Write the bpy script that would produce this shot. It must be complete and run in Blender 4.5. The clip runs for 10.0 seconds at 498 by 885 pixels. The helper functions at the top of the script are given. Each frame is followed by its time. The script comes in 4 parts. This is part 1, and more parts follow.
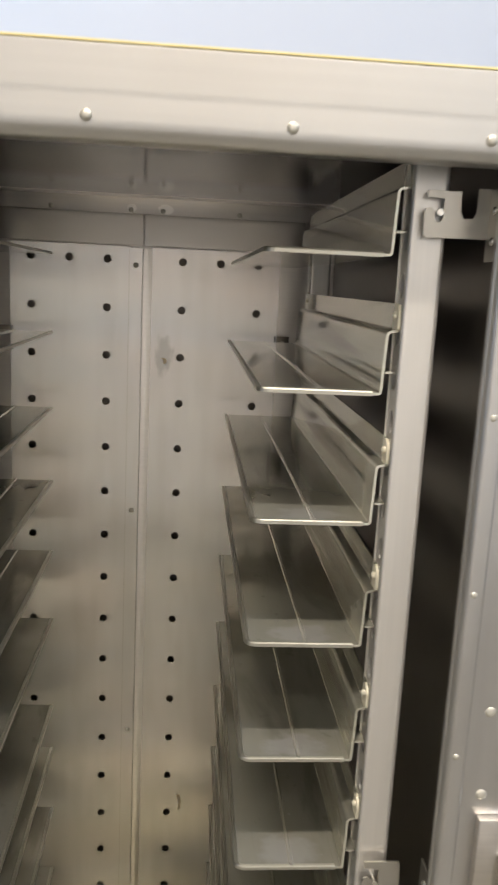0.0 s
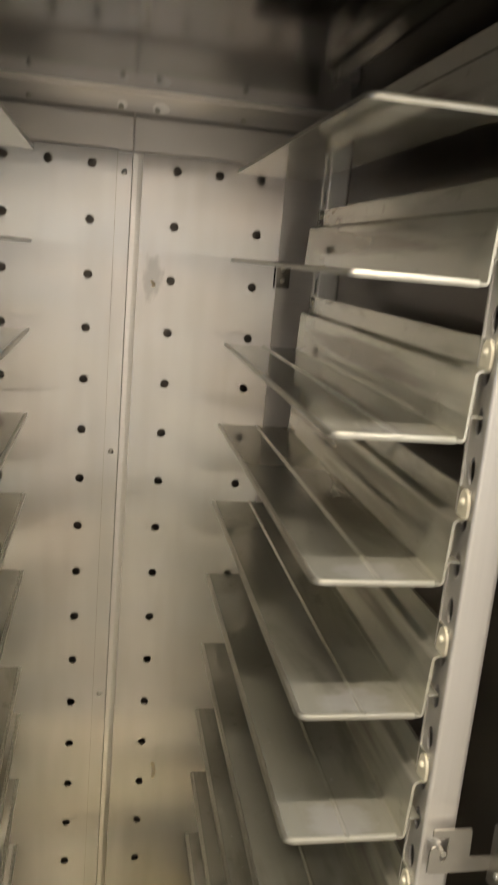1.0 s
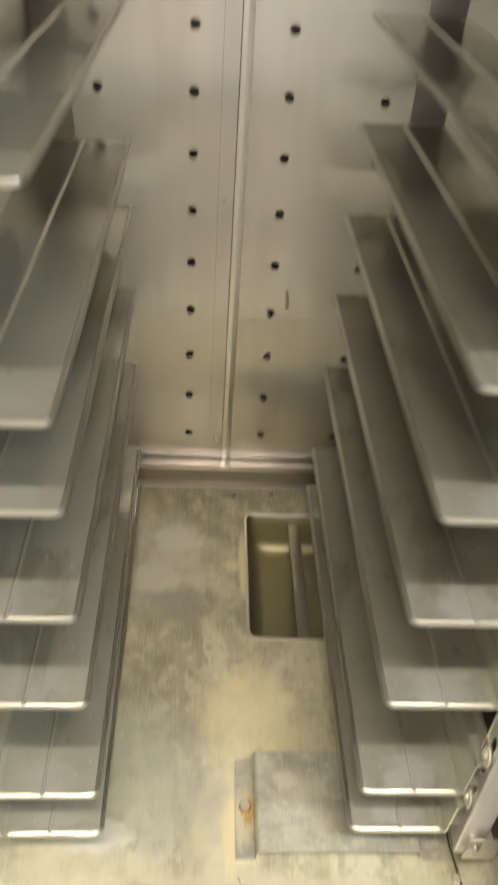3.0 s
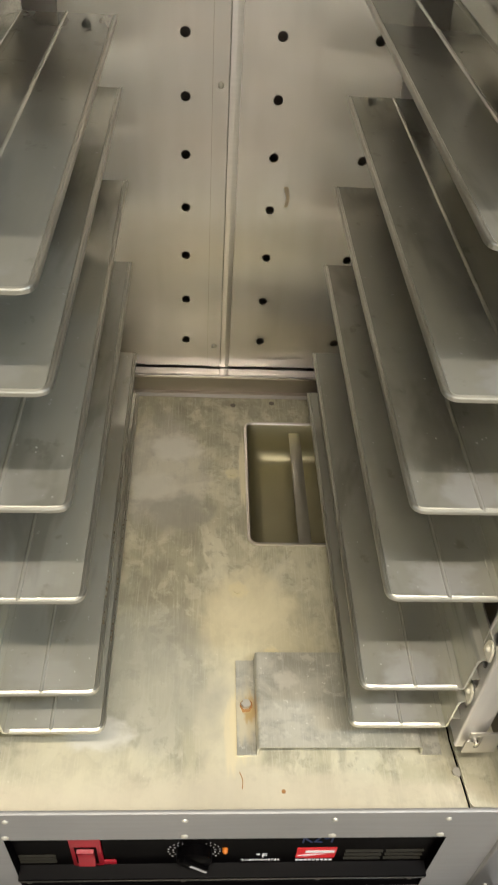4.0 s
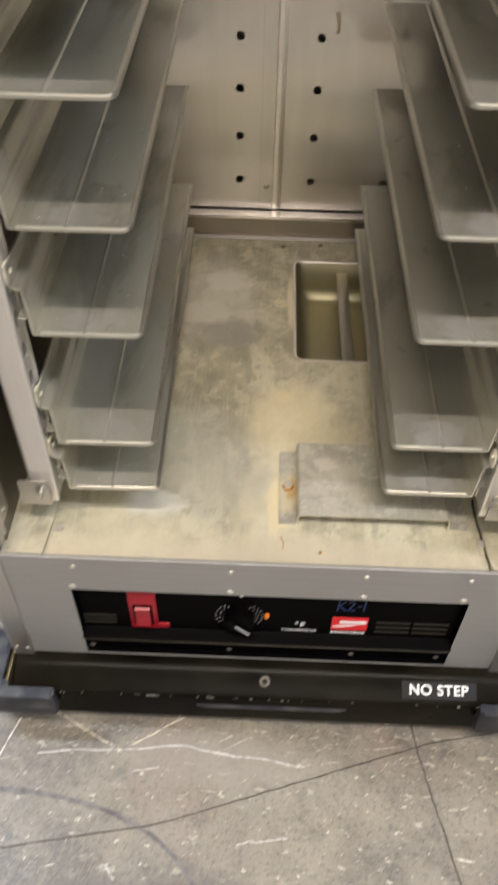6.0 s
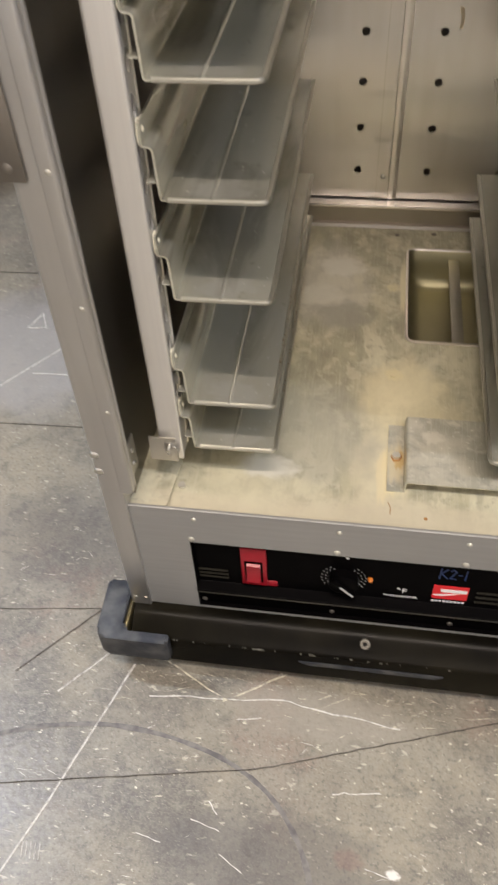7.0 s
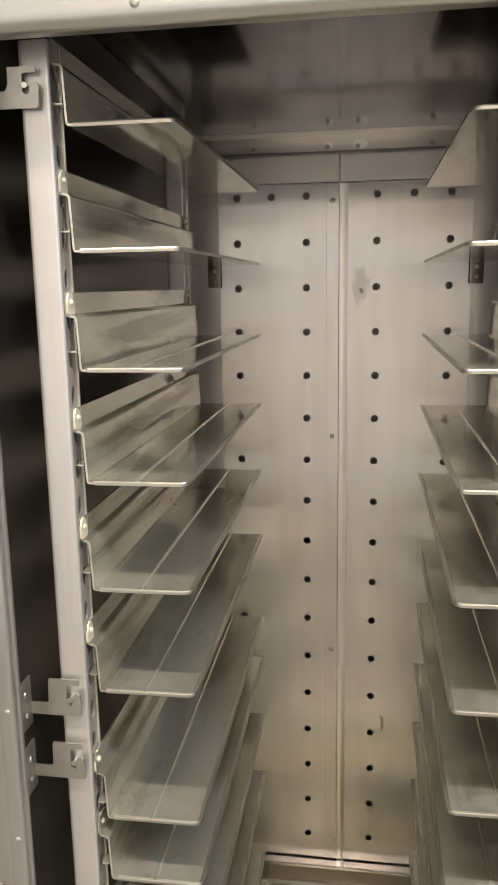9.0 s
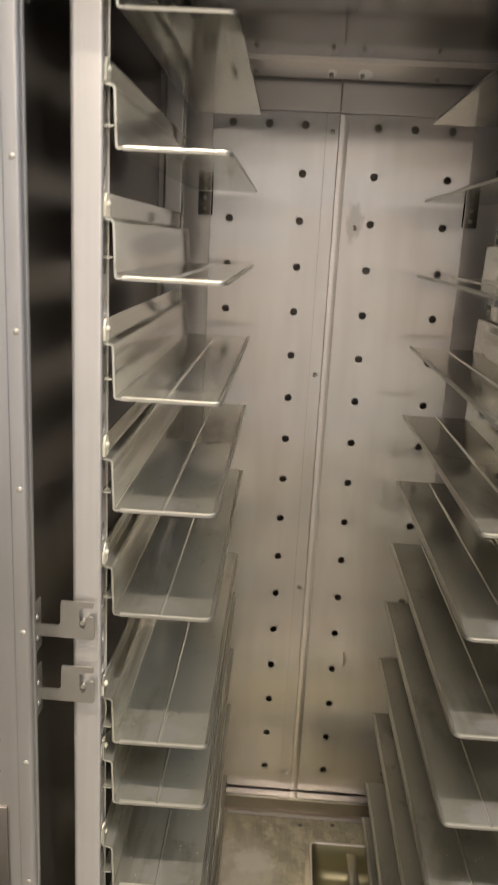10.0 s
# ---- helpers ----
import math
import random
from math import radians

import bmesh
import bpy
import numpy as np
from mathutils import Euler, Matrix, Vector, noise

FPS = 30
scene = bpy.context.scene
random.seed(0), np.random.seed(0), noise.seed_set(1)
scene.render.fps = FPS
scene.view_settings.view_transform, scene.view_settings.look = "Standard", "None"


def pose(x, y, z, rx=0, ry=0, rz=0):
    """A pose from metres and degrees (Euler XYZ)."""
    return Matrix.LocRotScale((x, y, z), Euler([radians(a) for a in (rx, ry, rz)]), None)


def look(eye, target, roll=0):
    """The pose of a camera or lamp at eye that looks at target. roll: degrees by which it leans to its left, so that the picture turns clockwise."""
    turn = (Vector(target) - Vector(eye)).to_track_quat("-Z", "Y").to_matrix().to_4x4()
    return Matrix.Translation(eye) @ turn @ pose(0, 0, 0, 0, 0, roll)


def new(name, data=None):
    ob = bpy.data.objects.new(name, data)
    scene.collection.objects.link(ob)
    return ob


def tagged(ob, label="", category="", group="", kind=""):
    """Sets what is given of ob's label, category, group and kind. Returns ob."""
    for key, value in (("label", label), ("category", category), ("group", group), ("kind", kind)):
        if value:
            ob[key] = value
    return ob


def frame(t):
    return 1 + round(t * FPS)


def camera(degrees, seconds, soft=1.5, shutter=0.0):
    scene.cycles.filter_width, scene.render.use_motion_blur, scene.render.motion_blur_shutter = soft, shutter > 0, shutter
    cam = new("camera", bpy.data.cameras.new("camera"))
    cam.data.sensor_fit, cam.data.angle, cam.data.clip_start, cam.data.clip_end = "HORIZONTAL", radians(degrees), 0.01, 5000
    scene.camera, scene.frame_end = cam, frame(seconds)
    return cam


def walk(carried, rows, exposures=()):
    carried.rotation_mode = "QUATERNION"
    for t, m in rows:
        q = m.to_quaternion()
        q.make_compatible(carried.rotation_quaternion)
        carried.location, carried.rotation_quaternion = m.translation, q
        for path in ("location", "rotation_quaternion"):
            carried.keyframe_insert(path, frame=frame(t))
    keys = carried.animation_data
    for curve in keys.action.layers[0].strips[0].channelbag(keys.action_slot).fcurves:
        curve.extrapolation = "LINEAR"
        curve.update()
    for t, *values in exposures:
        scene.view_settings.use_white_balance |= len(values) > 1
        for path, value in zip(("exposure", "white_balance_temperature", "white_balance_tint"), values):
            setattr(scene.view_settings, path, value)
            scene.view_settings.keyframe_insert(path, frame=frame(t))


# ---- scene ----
cam = camera(35.2, 10.0, soft=1.9, shutter=0.65)
PATH = [
    (0, (0.077, -0.577, 1.603), (0.234, 1.378, 1.208), 2.8),
    (0.5, (0.005, -0.507, 1.576), (0.319, 1.427, 1.173), 3.1),
    (1, (-0.024, -0.462, 1.521), (0.34, 1.451, 1.069), 5.1),
    (1.5, (-0.029, -0.451, 1.482), (0.317, 1.433, 0.907), 5.9),
    (2, (-0.034, -0.444, 1.419), (0.267, 1.375, 0.643), 6.4),
    (2.5, (-0.034, -0.398, 1.32), (0.154, 1.327, 0.325), 4.8),
    (3, (-0.031, -0.327, 1.214), (0.083, 1.244, -0.019), 4.4),
    (3.2, (-0.035, -0.317, 1.188), (0.075, 1.204, -0.106), 4.7),
    (4.3, (-0.01, -0.344, 1.167), (0.092, 1.103, -0.21), 3.4),
    (4.5, (0.002, -0.361, 1.165), (0.088, 1.077, -0.222), 2.7),
    (5, (0.01, -0.411, 1.14), (0.073, 1.018, -0.259), 2.5),
    (5.2, (0.006, -0.423, 1.131), (0.06, 0.991, -0.282), 2.6),
    (6.3, (-0.023, -0.536, 1.09), (-0.113, 0.795, -0.4), -0.2),
    (6.5, (-0.031, -0.551, 1.092), (-0.179, 0.771, -0.401), -1.5),
    (7, (-0.031, -0.585, 1.112), (-0.289, 0.75, -0.354), -3.6),
    (7.2, (-0.025, -0.6, 1.126), (-0.313, 0.776, -0.297), -4.0),
    (7.5, (-0.019, -0.617, 1.177), (-0.338, 0.889, -0.1), -3.8),
    (7.8, (-0.007, -0.627, 1.303), (-0.359, 1.079, 0.32), -2.6),
    (8, (0.003, -0.633, 1.371), (-0.356, 1.176, 0.598), -1.8),
    (8.5, (0.033, -0.661, 1.464), (-0.311, 1.262, 1.035), -0.9),
    (9, (0.048, -0.671, 1.484), (-0.248, 1.268, 1.096), -1.0),
    (9.5, (0.027, -0.682, 1.47), (-0.226, 1.253, 1.036), 0.5),
    (10, (-0.069, -0.67, 1.448), (-0.144, 1.264, 0.947), 3.0),
]
walk(cam, [(t, look(eye, target, roll)) for t, eye, target, roll in PATH],
     [(0, -0.58, 6500, 10), (0.5, -0.54, 6700, 9), (1, -0.26, 6950, 9), (3, -0.16, 6750, 6), (5, -0.13, 6350, 11), (7, -0.34, 6650, 14), (8, -0.25, 6600, 14), (8.5, -0.29, 6650, 13), (9, -0.29, 6650, 13),
      (10, -0.50, 6700, 13)])

# ---- world and lamps ----
world = bpy.data.worlds.new("room_air")
scene.world = world
world.use_nodes = True
world.node_tree.nodes["Background"].inputs[0].default_value = (0.9, 0.95, 1.0, 1)
world.node_tree.nodes["Background"].inputs[1].default_value = 0.05
scene.view_settings.exposure = 0.0


def tube_lamp(name, x, y, z, length, width, watts, colour):
    data = bpy.data.lights.new(name, "AREA")
    data.shape, data.size, data.size_y, data.energy, data.color = "RECTANGLE", length, width, watts, colour
    ob = new(name, data)
    ob.location = (x, y, z)
    return ob


WARM = (1.0, 0.885, 0.765)
tube_lamp("unseen_tube_light", 0.0, -1.15, 3.93, 2.4, 0.10, 175, WARM)
# Added fill, no known source: brightens the south wall that the duct panel mirrors.
tube_lamp("unseen_tube_light", 0.3, -2.7, 3.93, 2.4, 0.10, 52, WARM)
# Two cold fills, added out of view to give floor and jambs bluish light.
tube_lamp("unseen_tube_light", -2.4, 0.4, 3.93, 1.2, 0.10, 190, (0.76, 0.87, 1.0))
tube_lamp("unseen_tube_light", 2.4, -1.5, 3.93, 1.2, 0.10, 150, (0.80, 0.88, 1.0))

# ---- materials ----


def add_haze(m, share, rough):
    """Lays a second, broader lobe over the sharp one, as brushed and handled metal has."""
    nt = m.node_tree
    sharp = nt.nodes["Principled BSDF"]
    wide = nt.nodes.new("ShaderNodeBsdfPrincipled")
    for key in ("Base Color", "Metallic", "Normal", "Specular IOR Level"):
        if sharp.inputs[key].is_linked:
            nt.links.new(sharp.inputs[key].links[0].from_socket, wide.inputs[key])
        elif key != "Normal":
            wide.inputs[key].default_value = sharp.inputs[key].default_value
    wide.inputs["Roughness"].default_value = rough
    both = nt.nodes.new("ShaderNodeMixShader")
    edge = nt.nodes.new("ShaderNodeLayerWeight")
    edge.inputs["Blend"].default_value = 0.35
    fade = nt.nodes.new("ShaderNodeMapRange")
    for key, v in (("From Min", 0.0), ("From Max", 0.8), ("To Min", share), ("To Max", share * 0.25)):
        fade.inputs[key].default_value = v
    nt.links.new(edge.outputs["Facing"], fade.inputs["Value"])
    nt.links.new(fade.outputs["Result"], both.inputs["Fac"])
    nt.links.new(sharp.outputs["BSDF"], both.inputs[1])
    nt.links.new(wide.outputs["BSDF"], both.inputs[2])
    nt.links.new(both.outputs["Shader"], nt.nodes["Material Output"].inputs["Surface"])
    return m


def brushed(m, way, amount):
    """Brush lines: reflections smear along way, across the lines."""
    nt = m.node_tree
    along = nt.nodes.new("ShaderNodeCombineXYZ")
    for n in range(3):
        along.inputs[n].default_value = way[n]
    shader = nt.nodes["Principled BSDF"]
    shader.inputs["Anisotropic"].default_value = amount
    nt.links.new(along.outputs["Vector"], shader.inputs["Tangent"])
    return m


def material(name, colour, rough, metal=0.0, spots=None, spot_amount=0.0, spot_scale=6.0, grain=0.0, grain_scale=(60, 60, 60),
             rough_var=0.0, bump=0.0, bump_scale=200.0, detail=6.0, coat=0.0, emit=None, emit_power=0.0, spot_low=0.12, spot_high=0.88, soft_detail=2.0, gloss=0.5):
    """A principled surface with stains (noise at hand size) and grain (stretched fine noise)."""
    m = bpy.data.materials.new(name)
    m.use_nodes = True
    nt = m.node_tree
    b = nt.nodes["Principled BSDF"]
    b.inputs["Metallic"].default_value = metal
    b.inputs["Roughness"].default_value = rough
    b.inputs["Coat Weight"].default_value = coat
    b.inputs["Specular IOR Level"].default_value = gloss
    if emit:
        b.inputs["Emission Color"].default_value = (*emit, 1)
        b.inputs["Emission Strength"].default_value = emit_power
    where = nt.nodes.new("ShaderNodeTexCoord")

    def noise_of(scale, stretch=(1, 1, 1), fine=detail):
        mapping = nt.nodes.new("ShaderNodeMapping")
        mapping.inputs["Scale"].default_value = stretch
        nt.links.new(where.outputs["Object"], mapping.inputs["Vector"])
        tex = nt.nodes.new("ShaderNodeTexNoise")
        tex.inputs["Scale"].default_value = scale
        tex.inputs["Detail"].default_value = fine
        nt.links.new(mapping.outputs["Vector"], tex.inputs["Vector"])
        return tex.outputs["Fac"]

    def remap(value, low, high, to_low, to_high):
        node = nt.nodes.new("ShaderNodeMapRange")
        for key, v in (("From Min", low), ("From Max", high), ("To Min", to_low), ("To Max", to_high)):
            node.inputs[key].default_value = v
        nt.links.new(value, node.inputs["Value"])
        return node.outputs["Result"]

    def mixed(factor, a, c, mode="MIX"):
        node = nt.nodes.new("ShaderNodeMix")
        node.data_type, node.blend_type = "RGBA", mode
        for socket, v in ((node.inputs["Factor"], factor), (node.inputs["A"], a), (node.inputs["B"], c)):
            if isinstance(v, (tuple, float, int)):
                socket.default_value = (*v, 1) if isinstance(v, tuple) else v
            else:
                nt.links.new(v, socket)
        return node.outputs["Result"]

    out = colour
    stain = None
    if spots:
        stain = noise_of(spot_scale, fine=soft_detail)
        out = mixed(remap(stain, spot_low, spot_high, 0, spot_amount), out, spots)
    if grain:
        g = remap(noise_of(1.0, grain_scale, 3), 0.3, 0.7, 1 - grain, 1 + grain)
        rgb = nt.nodes.new("ShaderNodeCombineColor")
        for n in range(3):
            nt.links.new(g, rgb.inputs[n])
        out = mixed(1.0, out, rgb.outputs["Color"], "MULTIPLY")
    if isinstance(out, tuple):
        b.inputs["Base Color"].default_value = (*out, 1)
    else:
        nt.links.new(out, b.inputs["Base Color"])
    if rough_var:
        r = remap(noise_of(spot_scale * 1.7, fine=2), 0.1, 0.9, rough - rough_var, rough + rough_var)
        nt.links.new(r, b.inputs["Roughness"])
    if bump:
        node = nt.nodes.new("ShaderNodeBump")
        node.inputs["Strength"].default_value = bump
        node.inputs["Distance"].default_value = 0.001
        nt.links.new(noise_of(bump_scale, fine=4), node.inputs["Height"])
        nt.links.new(node.outputs["Normal"], b.inputs["Normal"])
    return m


STEEL = material("brushed_stainless_steel", (0.69, 0.655, 0.61), 0.33, 1.0, (0.60, 0.56, 0.50), 0.6, 5, 0.03, (4, 4, 260), 0.04)
# Plain steel on the sides; the dim interior it mirrors is in the base colour.
LINER = material("shade_toned_liner_steel", (0.17, 0.155, 0.135), 0.30, 1.0, (0.12, 0.108, 0.09), 0.6, 3, rough_var=0.03)
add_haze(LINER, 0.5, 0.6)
# Ceiling copy of the steel, base darkened to carry the shade up there.
CEILING_LINER = material("shade_toned_ceiling_steel", (0.115, 0.107, 0.10), 0.12, 1.0, (0.08, 0.073, 0.066), 0.6, 3, rough_var=0.02)
FRAME = material("satin_grey_frame", (0.57, 0.56, 0.54), 0.31, 0.88, (0.45, 0.435, 0.41), 0.8, 6, 0.05, (60, 60, 4), 0.06, soft_detail=4)
UPRIGHT = material("aluminium_upright", (0.69, 0.67, 0.63), 0.38, 0.72, (0.62, 0.60, 0.55), 0.5, 8, 0.03, (200, 200, 5), 0.04)
PAN = material("water_pan_steel", (0.40, 0.37, 0.235), 0.44, 0.9, (0.31, 0.285, 0.175), 0.5, 12, 0.0, (60, 60, 60), 0.05)
HEADER = material("satin_grey_header", (0.58, 0.57, 0.54), 0.34, 0.85, (0.49, 0.475, 0.44), 0.7, 5, 0.03, (3, 60, 90), 0.05, soft_detail=4)
GREYPAINT = material("grey_front_paint", (0.31, 0.305, 0.29), 0.48, 0.45, (0.25, 0.245, 0.23), 0.6, 9, 0.04, (8, 80, 160), 0.06, soft_detail=4)
BLACK = material("black_control_plastic", (0.0012, 0.0011, 0.0013), 0.32, 0.0, (0.0026, 0.0022, 0.0020), 0.6, 30, 0.0, (60, 60, 60), 0.06, gloss=0.02)
BLACKMETAL = material("black_greasy_bar", (0.0022, 0.0019, 0.0014), 0.22, 0.0, (0.013, 0.011, 0.0065), 0.9, 7, 0.0, (60, 60, 60), 0.06, 0.06, 50, gloss=0.035, soft_detail=6, spot_low=0.38, spot_high=0.7)
RUBBER = material("grey_rubber_bumper", (0.018, 0.020, 0.025), 0.50, 0.0, (0.065, 0.065, 0.063), 0.9, 34, 0.15, (50, 50, 50), 0.1, 0.5, 60, soft_detail=7, spot_low=0.42, spot_high=0.70, gloss=0.25)
RIVET = material("rivet_steel", (0.70, 0.68, 0.62), 0.25, 1.0)
STUD = material("painted_rivet", (0.54, 0.515, 0.44), 0.36, 0.5, (0.44, 0.42, 0.35), 0.5, 90)
WORN = material("worn_bare_metal", (0.13, 0.12, 0.095), 0.5, 0.3, (0.03, 0.027, 0.02), 0.9, 150, spot_low=0.35, spot_high=0.6)
DUCT = material("duct_steel", (0.46, 0.43, 0.385), 0.30, 1.0, (0.36, 0.335, 0.295), 0.6, 6)
POLISHED = material("polished_rail", (0.88, 0.84, 0.80), 0.20, 1.0, (0.78, 0.73, 0.68), 0.5, 14)
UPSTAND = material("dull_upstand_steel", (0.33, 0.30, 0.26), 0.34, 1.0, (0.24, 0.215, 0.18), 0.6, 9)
BRASS = material("zinc_yellow_steel", (0.75, 0.66, 0.42), 0.28, 1.0, (0.6, 0.5, 0.3), 0.5, 60)
LOUVRE = material("brassy_louvre", (0.020, 0.018, 0.012), 0.45, 0.5)
RED = material("red_switch_plastic", (0.27, 0.005, 0.014), 0.32, 0.0, (0.19, 0.004, 0.009), 0.6, 60)
REDPRINT = material("red_print", (0.55, 0.015, 0.02), 0.4)
WHITEPRINT = material("white_print", (0.75, 0.74, 0.72), 0.5, 0.0, (0.5, 0.49, 0.46), 0.5, 200)
GREYPRINT = material("worn_grey_print", (0.35, 0.34, 0.33), 0.5)
BLUEINK = material("blue_marker_ink", (0.006, 0.024, 0.095), 0.4)
AMBER = material("amber_lamp", (0.45, 0.13, 0.01), 0.3)
RUST = material("rust", (0.24, 0.10, 0.03), 0.8, 0.0, (0.40, 0.24, 0.08), 0.8, 120)
GREASE = material("dried_drip", (0.40, 0.33, 0.22), 0.5, 0.3, (0.52, 0.45, 0.32), 0.6, 90)
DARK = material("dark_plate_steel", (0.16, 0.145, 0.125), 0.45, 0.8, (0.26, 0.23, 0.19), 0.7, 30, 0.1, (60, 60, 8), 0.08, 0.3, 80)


def layered(name, base, layers, rough, metal=0.0, rough_low=None, bump=0.0, bump_scale=60.0, patches=(), fine=8.0, gloss=0.5, bump_stretch=(1, 1, 1), vary=False):
    """Several noises laid over one another. A layer: kind of noise, scale, stretch, low, high, amount, colour, distortion."""
    m = bpy.data.materials.new(name)
    m.use_nodes = True
    nt = m.node_tree
    b = nt.nodes["Principled BSDF"]
    b.inputs["Metallic"].default_value = metal
    b.inputs["Roughness"].default_value = rough
    b.inputs["Specular IOR Level"].default_value = gloss
    place = where = nt.nodes.new("ShaderNodeTexCoord").outputs["Object"]
    if vary:
        own = nt.nodes.new("ShaderNodeObjectInfo")
        moved = nt.nodes.new("ShaderNodeVectorMath")
        moved.operation = "MULTIPLY_ADD"
        nt.links.new(own.outputs["Random"], moved.inputs[0])
        moved.inputs[1].default_value = (0.0, 3.7, 9.1)
        nt.links.new(where, moved.inputs[2])
        where = moved.outputs["Vector"]
    out = None
    for n, (scale, stretch, low, high, amount, colour, twist) in enumerate(layers):
        mapping = nt.nodes.new("ShaderNodeMapping")
        mapping.inputs["Scale"].default_value = stretch
        mapping.inputs["Location"].default_value = (n * 1.7, n * 2.3, n * 0.9)
        nt.links.new(where, mapping.inputs["Vector"])
        tex = nt.nodes.new("ShaderNodeTexNoise")
        tex.inputs["Scale"].default_value, tex.inputs["Detail"].default_value, tex.inputs["Roughness"].default_value = scale, fine, 0.62
        tex.inputs["Distortion"].default_value = twist
        nt.links.new(mapping.outputs["Vector"], tex.inputs["Vector"])
        ramp = nt.nodes.new("ShaderNodeMapRange")
        ramp.interpolation_type = "SMOOTHSTEP"
        for key, v in (("From Min", low), ("From Max", high), ("To Min", 0.0), ("To Max", amount)):
            ramp.inputs[key].default_value = v
        nt.links.new(tex.outputs["Fac"], ramp.inputs["Value"])
        mix = nt.nodes.new("ShaderNodeMix")
        mix.data_type = "RGBA"
        nt.links.new(ramp.outputs["Result"], mix.inputs["Factor"])
        if out:
            nt.links.new(out, mix.inputs["A"])
        else:
            mix.inputs["A"].default_value = (*base, 1)
        mix.inputs["B"].default_value = (*colour, 1)
        out = mix.outputs["Result"]
        if n == 0 and rough_low is not None:
            r = nt.nodes.new("ShaderNodeMapRange")
            for key, v in (("From Min", 0.35), ("From Max", 0.65), ("To Min", rough_low), ("To Max", rough)):
                r.inputs[key].default_value = v
            nt.links.new(tex.outputs["Fac"], r.inputs["Value"])
            nt.links.new(r.outputs["Result"], b.inputs["Roughness"])
    for centre, size, amount, colour in patches:
        spots = []
        for source in (place, where):
            mapping = nt.nodes.new("ShaderNodeMapping")
            mapping.inputs["Scale"].default_value = tuple(1 / v for v in size)
            mapping.inputs["Location"].default_value = tuple(-c / v for c, v in zip(centre, size))
            nt.links.new(source, mapping.inputs["Vector"])
            spots.append(mapping.outputs["Vector"])
        tex = nt.nodes.new("ShaderNodeTexNoise")
        tex.inputs["Scale"].default_value, tex.inputs["Detail"].default_value = 2.2, min(fine, 7)
        nt.links.new(spots[1], tex.inputs["Vector"])
        ball = nt.nodes.new("ShaderNodeTexGradient")
        ball.gradient_type = "SPHERICAL"
        nt.links.new(spots[0], ball.inputs["Vector"])
        both = nt.nodes.new("ShaderNodeMath")
        both.operation = "ADD"
        nt.links.new(tex.outputs["Fac"], both.inputs[0])
        nt.links.new(ball.outputs["Fac"], both.inputs[1])
        ramp = nt.nodes.new("ShaderNodeMapRange")
        ramp.interpolation_type = "SMOOTHSTEP"
        for key, v in (("From Min", 0.72), ("From Max", 1.15), ("To Min", 0.0), ("To Max", amount)):
            ramp.inputs[key].default_value = v
        nt.links.new(both.outputs["Value"], ramp.inputs["Value"])
        mix = nt.nodes.new("ShaderNodeMix")
        mix.data_type = "RGBA"
        nt.links.new(ramp.outputs["Result"], mix.inputs["Factor"])
        nt.links.new(out, mix.inputs["A"])
        mix.inputs["B"].default_value = (*colour, 1)
        out = mix.outputs["Result"]
    nt.links.new(out, b.inputs["Base Color"])
    if bump:
        tex = nt.nodes.new("ShaderNodeTexNoise")
        tex.inputs["Scale"].default_value, tex.inputs["Detail"].default_value = bump_scale, 6
        mapping = nt.nodes.new("ShaderNodeMapping")
        mapping.inputs["Scale"].default_value = bump_stretch
        nt.links.new(where, mapping.inputs["Vector"])
        nt.links.new(mapping.outputs["Vector"], tex.inputs["Vector"])
        node = nt.nodes.new("ShaderNodeBump")
        node.inputs["Strength"].default_value, node.inputs["Distance"].default_value = bump, 0.001
        nt.links.new(tex.outputs["Fac"], node.inputs["Height"])
        nt.links.new(node.outputs["Normal"], b.inputs["Normal"])
    return m


ONE = (1, 1, 1)
